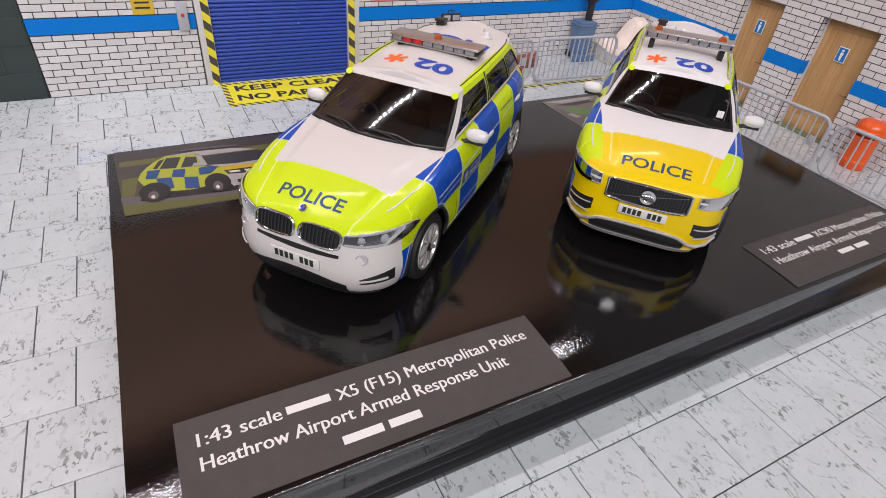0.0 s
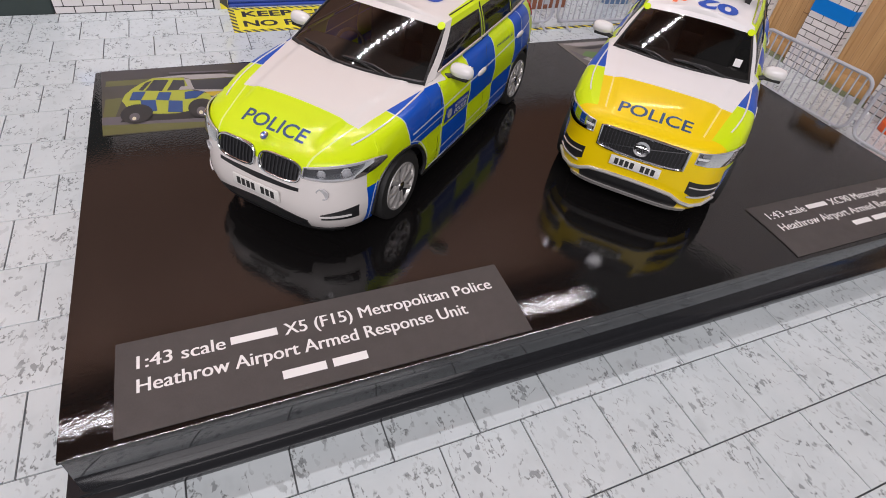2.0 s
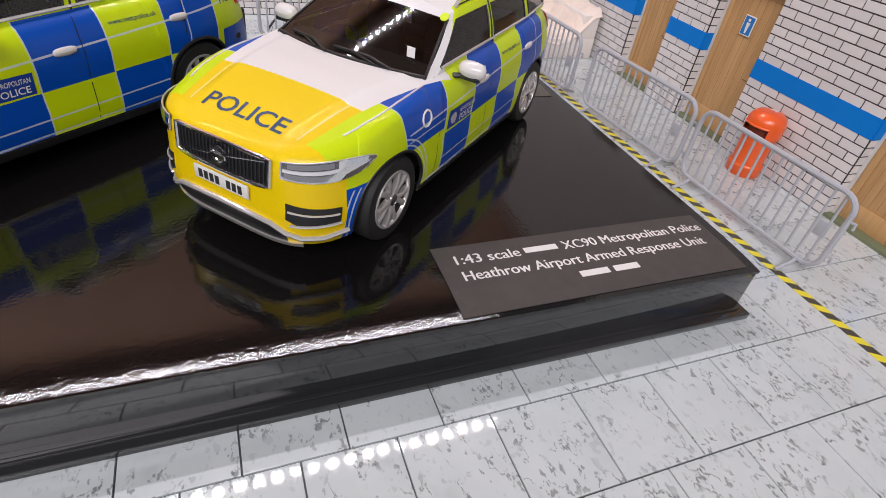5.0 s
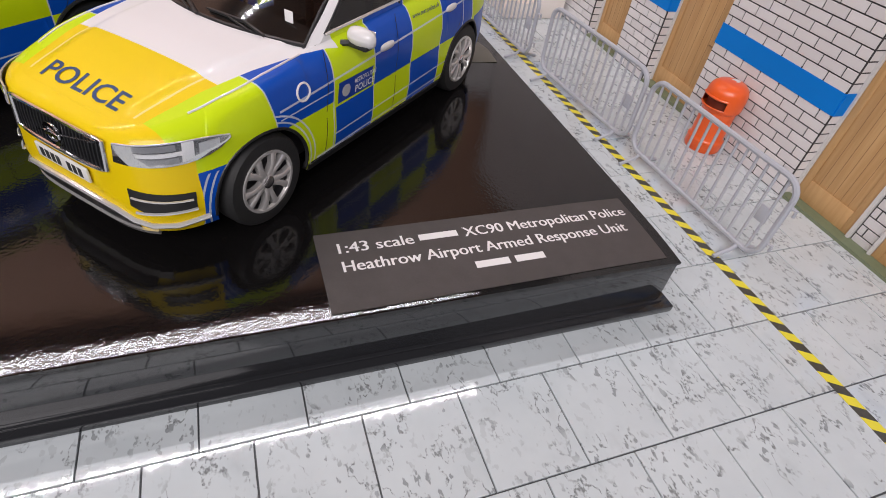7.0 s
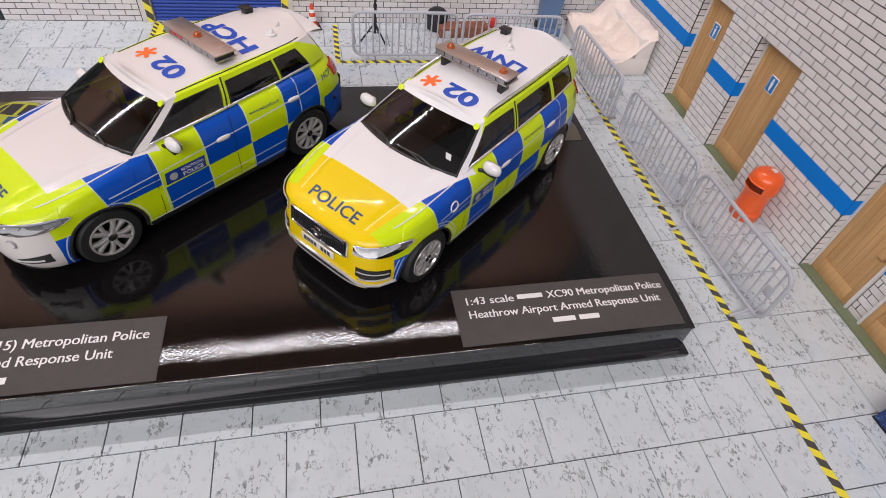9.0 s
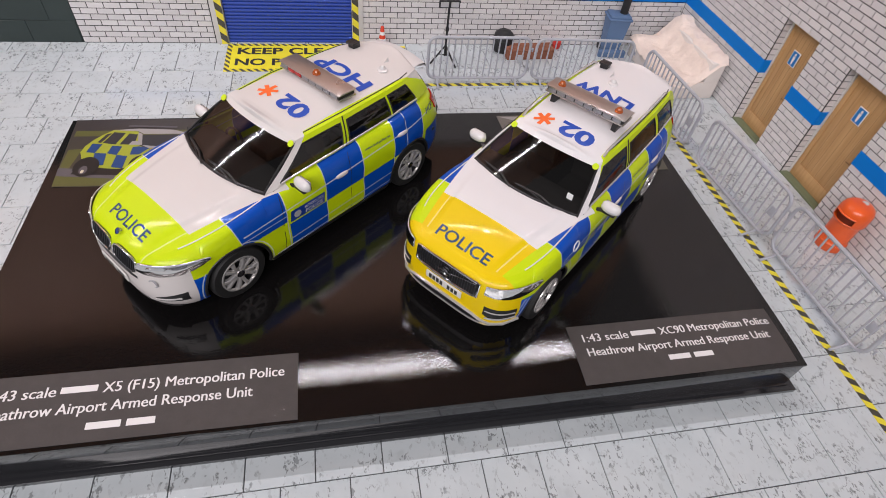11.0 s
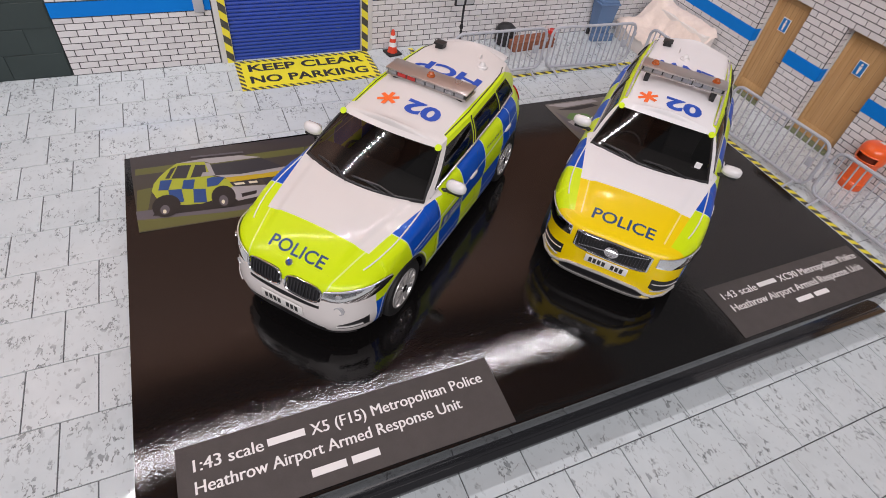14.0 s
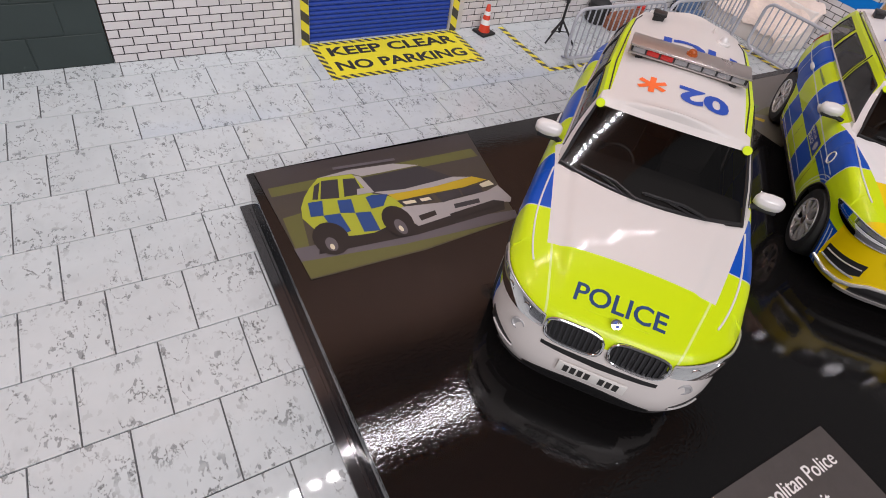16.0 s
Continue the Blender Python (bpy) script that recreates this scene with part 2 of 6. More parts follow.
M_SLATE = plain("slate_blue_plastic", (0.10, 0.17, 0.30), 0.5, vary=0.15)
M_RED = plain("red_plastic", (0.55, 0.03, 0.02), 0.4)
M_SHELF = wood_material("brown_shelf_wood", (0.46, 0.25, 0.165), (0.36, 0.19, 0.12), 0)

# ---------------------------------------------------------------- floor of printed tiles
TILE_D, FLOOR_TURN = 17.9, radians(0.4)
floor = Build().box(-330, 310, -260, 216, -3.0, -0.45).out("floor", M_GROUT, smooth=0)
tagged(floor, "pale grey marble-effect tiled floor laid in brick bond", "floor", kind="structure")


def chip(w, d, h, b):
    """One tile or brick, its top edge slightly eased: lies in x-y, top at z = 0."""
    v = [(sx * (w / 2 - i), sy * (d / 2 - i), z) for z, i in ((-h, 0), (-b, 0), (0, b)) for sx, sy in ((-1, -1), (1, -1), (1, 1), (-1, 1))]
    f = [(8, 9, 10, 11)] + [(k + i, k + (i + 1) % 4, k + 4 + (i + 1) % 4, k + 4 + i) for k in (0, 4) for i in range(4)]
    return v, f


# printed sheets meet at some joints, where a tile is cut narrower: joint number against its place
JOINT_NO = [-8, 0, 1, 2, 3, 4, 8, 11, 12, 14, 16, 18, 26]
JOINT_AT = [-196.0, -60.0, -43.0, -27.6, -11.0, 6.0, 76.0, 127.0, 142.4, 175.8, 209.0, 241.2, 377.0]
TILE_GAP, tile_spots = 0.3, []
for row in range(-12, 13):
    y = -10.8 + TILE_D * (row + 0.5)
    for col in range(-18, 21):
        c0 = col + (0.0 if row % 2 else 0.5)
        xa, xb = [JOINT_AT[0] + 17.0 * (c + 8) if c < -8 else float(np.interp(c, JOINT_NO, JOINT_AT)) for c in (c0, c0 + 1)]
        x = (xa + xb) / 2
        cx, cy = x * math.cos(FLOOR_TURN) - y * math.sin(FLOOR_TURN), x * math.sin(FLOOR_TURN) + y * math.cos(FLOOR_TURN)
        if cy < 219.0 and -320 < cx < 295.0 and cy > -230:
            tile_spots.append((cx, cy, round(xb - xa, 1)))

# ---------------------------------------------------------------- lamps over the display
def led_strip(x0, x1, y, z):
    s = thing("led_strip", "white LED strip light under the shelf above", "LED strip")
    Build().box(x0 - 4, x1 + 4, y - 5, y + 5, z + 0.6, z + 2.0).out("tape", M_WHITE, s, smooth=0)
    beads = Build()
    x = x0
    while x <= x1:
        beads.add([(x - 2.9, y - 2.6, z), (x - 2.9, y + 2.6, z), (x + 2.9, y + 2.6, z), (x + 2.9, y - 2.6, z)], [(0, 1, 2, 3)])
        x += 13.0
    beads.out("led_bead", M_LED, s, "glowing LED beads", smooth=0)


k = Nodes("led_glow")
k.b.inputs["Emission Color"].default_value = (1.0, 0.935, 0.975, 1)
k.b.inputs["Emission Strength"].default_value = 156.0
M_LED = k.done((0.9, 0.9, 0.9), 0.4)
led_strip(-330, 302, 160, 300)
# added soft fill from in front, no known lamp; brightens car fronts and walls
area_lamp("ceiling_lamp", (-170, -520, 560), (150, 90, 0), 800, 300, 6.5, (1.0, 0.945, 0.98))
tagged(Build().box(-345, 330, 60, 240, 333, 345).out("shelf", M_SHELF, smooth=0), "brown wooden shelf above the display", "shelf", kind="structure")
tagged(Build().box(-345, 330, 222, 232, -3, 333).out("back_board", M_SHELF, smooth=0), "brown wooden board behind the display", "back board", kind="structure")

# ---------------------------------------------------------------- walls
COURSE, BRICK_L, JOINT = 2.78, 7.15, 0.38
BRICK_SPOTS = {}


def lay_bricks(wall, a0, a1, z0, z1, face, skip=(), phase=0.0):
    """Brick places on a wall face: along the run a0..a1 and up z0..z1, where face(a, z) gives the pose; skip holds (a0, a1, z0, z1) holes."""
    spots = BRICK_SPOTS.setdefault(wall, [])
    r = 0
    z = z0
    while z + COURSE <= z1 + 0.5:
        a = a0 + (0.0 if (r % 2 == 0) else -BRICK_L / 2) + phase
        while a < a1:
            lo, hi = max(a, a0), min(a + BRICK_L, a1)
            for h in skip:
                if z + COURSE / 2 > h[2] and z + COURSE / 2 < h[3]:
                    if lo < h[0] < hi:
                        hi = h[0]
                    elif lo < h[1] < hi:
                        lo = h[1]
                    elif h[0] <= lo and hi <= h[1]:
                        hi = lo
            if hi - lo > 1.0:
                spots.append((face((lo + hi) / 2, z + COURSE / 2), (hi - lo) - JOINT))
            a += BRICK_L
        z += COURSE
        r += 1


def on_back(a, z):
    return local(a, 212.2, z, 90, 0, 0)


def on_right(a, z):
    return local(286.7, a, z, 90, 0, -90)


def on_recess(a, z):
    return local(291.2, a, z, 90, 0, -90)


BACK = 212.5
BAND0, BAND1 = 25.0, 31.0
wall_back = tagged(Build().box(-22, 38.5, BACK, BACK + 5, 0, 95).box(110.5, 300, BACK, BACK + 5, 0, 95).box(38.5, 110.5, BACK, BACK + 5, 62, 95)
                   .out("wall_back", M_JOINT, smooth=0), "white glazed brick wall with a blue band and shutter opening", "wall", kind="structure")
wall_green = tagged(Build().box(-330, -22.3, BACK + 0.2, BACK + 5, 0, 95).out("wall_green", M_GREEN_WALL, smooth=0), "dark green painted block wall", "wall", kind="structure")
wall_right = tagged(Build().box(287, 296, 139.5, BACK, 0, 150).box(287, 296, 98.4, 118, 0, 150).box(287, 296, 28.5, 73.5, 0, 150)
                    .box(287, 296, 118, 139.5, 51.5, 150).box(287, 296, 73.5, 98.4, 51.5, 150).box(291.5, 296, 2.6, 8.2, 0, 51)
                    .box(287, 296, -18, 28.5, 51.5, 150).box(287, 296, -260, -18, 0, 150).out("wall_right", M_JOINT, smooth=0),
                    "white glazed brick wall with a blue band and recessed doorways", "wall", kind="structure")
lay_bricks(wall_back, -22, 38.3, 0.15, 94, on_back, [(-22, 38.5, BAND0, BAND1)])
lay_bricks(wall_back, 110.7, 287, 0.15, 94, on_back, [(110, 300, BAND0, BAND1)])
DOORWAYS = [(118, 139.5, 0, 50.3), (73.5, 98.4, 0, 50.3), (-18, 28.5, 0, 50.3)]
lay_bricks(wall_right, -18, 212, 0.15, 149, on_right, DOORWAYS + [(-19, 213, BAND0, BAND1)])
lay_bricks(wall_right, -120, -18, 0.15, 149, on_right, [(-130, -18, BAND0, BAND1)])
lay_bricks(wall_right, 2.7, 8.1, 0.15, 50, on_recess, [(2, 9, 19, 25)])
# the reveals of the piers, seen beside each door
for y, turn in ((98.35, 0), (139.45, 0), (28.45, 0)):
    lay_bricks(wall_right, 287.3, 291.4, 0.15, 51, lambda a, z, y=y: local(a, y - 0.1, z, 90, 0, 0), [(287, 292, BAND0, BAND1)])

band = Build().box(-22, 38.3, BACK - 0.35, BACK, BAND0, BAND1).box(110.7, 286.6, BACK - 0.35, BACK, BAND0, BAND1)
tagged(band.out("trim_back", M_BAND, smooth=0), "blue painted band along the brick wall", "wall band", kind="structure")
band = Build()
for y0, y1 in ((139.4, 212), (98.3, 118), (28.4, 73.5), (-120, -18)):
    band.box(286.6, 287, y0, y1, BAND0, BAND1)
for y in (139.4, 98.3, 28.4):
    band.box(287, 291.4, y - 0.35, y, BAND0, BAND1)
band.box(291.1, 291.5, 2.6, 8.2, 19, 25)
tagged(band.out("trim_right", M_BAND, smooth=0), "blue painted band along the brick wall", "wall band", kind="structure")
line = Build()
for z in (BAND0 - 0.2, BAND1 + 0.2):
    line.box(-22, 38.3, BACK - 0.3, BACK - 0.02, z - 0.2, z + 0.2).box(110.7, 286.6, BACK - 0.3, BACK - 0.02, z - 0.2, z + 0.2)
for y0, y1 in ((139.4, 212), (98.3, 118), (28.4, 73.5), (-120, -18)):
    for z in (BAND0 - 0.2, BAND1 + 0.2):
        line.box(286.75, 287, y0, y1, z - 0.2, z + 0.2)
tagged(line.out("trim_edge", M_JOINT, smooth=0), "dark joint lines along the blue band", "wall band", kind="structure")
tagged(Build().box(287.2, 291.5, -18, 212, -0.4, 0.9).out("doorstep", M_GREEN_SILL, smooth=0), "dark green step strip below the doors", "doorstep", kind="structure")
block_v, block_f = chip(20.6, 10.1, 0.3, 0.1)
block_mesh = bpy.data.meshes.new("wall_block")
block_mesh.from_pydata([(x * MM, y * MM, z * MM) for x, y, z in block_v], [], block_f)
block_mesh.materials.append(M_GREEN_WALL)
for row in range(8):
    for col in range(6):
        o = new("wall_block", block_mesh)
        o.parent = wall_green
        o.matrix_basis = pose((-33.0 - 21 * col - 10.5 * (row % 2)) * MM, (BACK - 0.1) * MM, (5.4 + 10.5 * row) * MM, 90, 0, 0)
# closing the place around and behind
tagged(Build().box(-334, -330, -260, 217, -3, 95).out("wall_left", M_GREEN_WALL, smooth=0), "dark green painted wall", "wall", kind="structure")


def door(name, y0, y1, top, pictogram, notice=False):
    """An oak plank door in a recess of the right-hand wall; y0 < y1."""
    d = thing(name, "pale oak plank door with a blue notice plate, closed", "door", at(291.3, (y0 + y1) / 2), kind="structure")
    w = y1 - y0
    Build().cbox(0, 2.6, -w / 2 + 0.9, w / 2 - 0.9, 0.9, top - 0.9, 0.15).out("leaf", M_OAK, d)
    rail = Build()
    for a, b, c, e in ((-w / 2 + 0.9, -w / 2 + 3.0, 0.9, top - 0.9), (w / 2 - 3.0, w / 2 - 0.9, 0.9, top - 0.9), (-w / 2 + 3, w / 2 - 3, 0.9, 7.0), (-w / 2 + 3, w / 2 - 3, top - 4.5, top - 0.9)):
        rail.cbox(-0.4, 0.0, a, b, c, e, 0.12)
    rail.out("stile", M_OAK, d)
    n = 6
    for i in range(1, n):
        yy = -w / 2 + 3 + (w - 6) * i / n
        Build().box(-0.04, 0.02, yy - 0.055, yy + 0.055, 7.0, top - 4.5).out("plank_groove", M_OAK_DARK, d, smooth=0)
    frame = Build().box(-1.0, 2.6, -w / 2, -w / 2 + 0.85, 0.9, top).box(-1.0, 2.6, w / 2 - 0.85, w / 2, 0.9, top).box(-1.0, 2.6, -w / 2, w / 2, top - 0.85, top)
    frame.out("door_frame", M_POST, d, "pale grey door frame", smooth=0)
    plate = Build().cbox(-0.75, -0.4, -2.3, 2.3, 34.2, 40.6, 0.1).out("notice_plate", M_WHITE, d, "white-edged blue notice plate")
    Build().box(-0.8, -0.75, -1.95, 1.95, 34.55, 40.25).out("plate_face", M_SIGN_BLUE, plate, "blue face", smooth=0)
    sym = Build()
    if pictogram:
        sym.lathe([(0.55, 0), (0.55, 0.05)], 12, local(-0.81, 0, 39.2, 0, -90, 0))
        sym.add([(-0.86, -0.75, 38.4), (-0.86, 0.75, 38.4), (-0.86, 0.55, 36.6), (-0.86, 0.35, 35.0), (-0.86, -0.35, 35.0), (-0.86, -0.55, 36.6)], [(0, 1, 2, 3, 4, 5)])
    else:
        sym.lathe([(0.9, 0), (0.9, 0.05)], 16, local(-0.81, 0, 39.0, 0, -90, 0))
        for z in (35.2, 36.0, 36.8):
            sym.box(-0.86, -0.81, -1.4, 1.4, z - 0.15, z + 0.15)
    sym.out("symbol", M_WHITE, plate, "white symbol", smooth=0)
    h = Build().tube([(-0.4, -w / 2 + 2.2, 22), (-1.4, -w / 2 + 2.2, 22), (-1.5, -w / 2 + 4.2, 22)], 0.22).lathe([(0.5, 0), (0.5, 0.3)], 12, local(-0.3, -w / 2 + 2.2, 22, 0, -90, 0))
    h.out("door_handle", M_OAK_DARK, d, "small bronze lever handle")
    return d


door("door_1", 118.2, 139.3, 51.2, True)
door("door_2", 73.7, 98.2, 51.2, True)
door("door_3", 8.3, 28.3, 51.2, False)
door("door_4", -17.8, 2.5, 51.2, False)

# roller shutter between two striped posts
sh = thing("door_5", "blue steel roller shutter, closed, between striped posts", "roller shutter", at(75, BACK + 1.2), kind="structure")
z = 0.2
slat = None
while z < 62:
    b = Build()
    prof = [(0.0, 0.0), (-0.55, 0.25), (-0.75, 0.85), (-0.55, 1.45), (0.0, 1.7)]
    b.sheet([[(-30.3, y, zz), (30.3, y, zz)] for y, zz in prof], flip=True)
    if slat is None:
        slat = b.out("shutter_slat", M_SHUTTER, sh)
    else:
        o = new("shutter_slat", slat.data)
        o.parent = sh
        o.location = (0, 0, (z - 0.2) * MM)
    z += 1.72
Build().box(-30.5, 30.5, 0.05, 1.0, 0, 62).out("shutter_backing", M_SHUTTER, sh, smooth=0)
for s in (-1, 1):
    Build().cbox(min(s * 30.6, s * 36.3), max(s * 30.6, s * 36.3), -2.2, 2.5, 0, 62, 0.2).out("shutter_post", M_POST, sh, "pale grey steel post")
    Build().box(min(s * 30.8, s * 33.9), max(s * 30.8, s * 33.9), -2.35, -2.22, 0.1, 62).out("hazard_strip", M_HAZARD, sh, "yellow and black striped strip", smooth=0)

# ---------------------------------------------------------------- floor markings
tape = thing("floor_tape", "yellow and black hazard tape stuck on the floor", "floor tape")
Build().box(-1.3, 1.3, -290, 172, 0.02, 0.10).out("tape_strip", M_TAPE_Y, tape, smooth=0)
tape.matrix_basis = at(248.6, 0)
tape2 = thing("floor_tape", "yellow and black hazard tape stuck on the floor", "floor tape", at(0, 172))
Build().box(131, 247, -1.2, 1.2, 0.02, 0.10).out("tape_strip", M_TAPE_X, tape2, smooth=0)
tape3 = thing("floor_tape", "yellow and black hazard tape stuck on the floor", "floor tape", at(131.5, 172))
Build().box(-1.2, 1.2, 1.3, 38, 0.02, 0.10).out("tape_strip", M_TAPE_Y, tape3, smooth=0)

mat_sign = thing("floor_sign", "yellow floor notice with black lettering and striped edge", "floor sign", at(76, 198.6, 0.02))
Build().box(-32.2, 32.2, -13.6, 13.2, 0, 0.12).out("sheet", M_SIGN_EDGE, mat_sign, smooth=0)
Build().box(-29.8, 29.8, -11.2, 10.9, 0.12, 0.16).out("panel", M_YELLOW, mat_sign, smooth=0)
for text, y in (("KEEP CLEAR", 5.3), ("NO PARKING", -5.3)):
    v, f = words(text, 8.6, 0.0, bold=0.26)
    wide = max(p[0] for p in v) - min(p[0] for p in v)
    Build().add([(p[0] * 55.0 / wide, p[1] + y, 0.2) for p in v], f).out("lettering", M_INK, mat_sign, "black lettering", smooth=0)

# ---------------------------------------------------------------- display plinth
PL_W, PL_D, PL_H = 224.0, 127.0, 14.1
plinth = thing("display_plinth", "gloss black display plinth with a stepped base on the tiles", "display plinth", at(0, 0))
Build().cbox(-2.7, PL_W + 2.7, -2.2, PL_D + 2.7, 0.02, 1.7, 0.2).out("base_step", M_EDGE, plinth)
Build().cbox(-0.6, PL_W + 0.6, -0.6, PL_D + 0.6, 1.75, 2.3, 0.12).out("base_bead", M_EDGE, plinth)
Build().cbox(0, PL_W, 0, PL_D, 2.35, PL_H - 1.2, 0.12).out("plinth_body", M_EDGE, plinth)


def plinth_z(x, y):
    """The glossy top dips a little towards its edges."""
    e = [max(0.0, v) for v in (y, x, PL_W - x, PL_D - y)]
    return PL_H + 0.1 - 0.85 * math.exp(-e[0] / 7) - 0.3 * sum(math.exp(-v / 6) for v in e[1:])


def spread(lo, hi, n):
    """Steps from lo to hi, closer at both ends."""
    return [lo + (hi - lo) * (0.5 - 0.5 * math.cos(math.pi * i / n)) for i in range(n + 1)]


top = Build().sheet([[(x, y, plinth_z(x, y)) for x in spread(-0.3, PL_W + 0.3, 60)] for y in spread(-0.3, PL_D + 0.3, 50)])
edge = [(-0.3, -0.3), (PL_W + 0.3, -0.3), (PL_W + 0.3, PL_D + 0.3), (-0.3, PL_D + 0.3)]
for (xa, ya), (xb, yb) in zip(edge, edge[1:] + edge[:1]):
    run = [(xa + (xb - xa) * f, ya + (yb - ya) * f) for f in [i / 60 for i in range(61)]]
    top.sheet([[(x, y, PL_H - 1.6) for x, y in run], [(x, y, plinth_z(x, y)) for x, y in run]])
top.weld().out("plinth_top", M_PLINTH, plinth, "high-gloss black top", smooth=60)


def card(x0, x1, y0, y1, lines, turn):
    """A paper card that lies on the plinth and follows its dip."""
    mx, my = (x0 + x1) / 2, (y0 + y1) / 2
    c = thing("name_card", "charcoal paper name card with white printed lettering, on the plinth", "name card", at(mx, my, 0, turn), group="name cards")
    w, d = x1 - x0, y1 - y0

    def lie(x, y, up):
        return (x, y, plinth_z(mx + x, my + y) + up)

    xs, ys = [-w / 2 + w * i / 24 for i in range(25)], [-d / 2 + d * i / 10 for i in range(11)]
    b = Build().sheet([[lie(x, y, 0.22) for x in xs] for y in ys])
    rim = [(x, -d / 2) for x in xs] + [(w / 2, y) for y in ys] + [(x, d / 2) for x in xs[::-1]] + [(-w / 2, y) for y in ys[::-1]]
    b.sheet([[lie(x, y, 0.03) for x, y in rim], [lie(x, y, 0.22) for x, y in rim]])
    b.out("paper", M_CARD, c)
    for y, size, pieces in lines:
        ink = Build()
        for text, a, e in pieces:          # each piece runs from a to e; None is a name drawn as a bar
            if text is None:
                n = 6
                ink.sheet([[lie(a + (e - a) * i / n, yy, 0.27) for i in range(n + 1)] for yy in (y - size * 0.16, y + size * 0.28)])
            else:
                v, f = words(text, size, align="LEFT", bold=0.0)
                lo, hi = min(p[0] for p in v), max(p[0] for p in v)
                for heavy in (0, 1):          # a second, shifted strike thickens the strokes
                    ink.add([lie(a + (p[0] - lo) / (hi - lo) * (e - a) + 0.13 * heavy, p[1] + y, 0.27 + 0.006 * heavy) for p in v], f)
        ink.out("lettering", M_WHITE_INK, c, "white lettering", smooth=0)
    return c


card(7.5, 81.5, 0.6, 18.9, [(4.0, 3.9, [("1:43 scale", -33.7, -19.4), (None, -18.4, -10.2), ("X5 (F15) Metropolitan Police", -9.0, 33.5)]),
                            (-0.8, 3.9, [("Heathrow Airport Armed Response Unit", -33.7, 26.0)]), (-5.7, 3.9, [(None, -10.8, -3.2), (None, -2.0, 4.3)])], -0.3)
card(156.4, 221.6, 1.0, 19.2, [(4.7, 3.6, [("1:43 scale", -29.0, -15.2), (None, -14.0, -6.4), ("XC90 Metropolitan Police", -5.2, 31.0)]),
                               (0.2, 3.6, [("Heathrow Airport Armed Response Unit", -29.0, 28.6)]), (-4.0, 3.6, [(None, -5.9, 0.8), (None, 2.0, 8.0)])], 0.4)

# ---------------------------------------------------------------- car paints
LIME, BLUE, SNOW, AMBER = (0.57, 0.73, 0.003), (0.0, 0.07, 0.44), (0.67, 0.635, 0.615), (0.80, 0.575, 0.0)


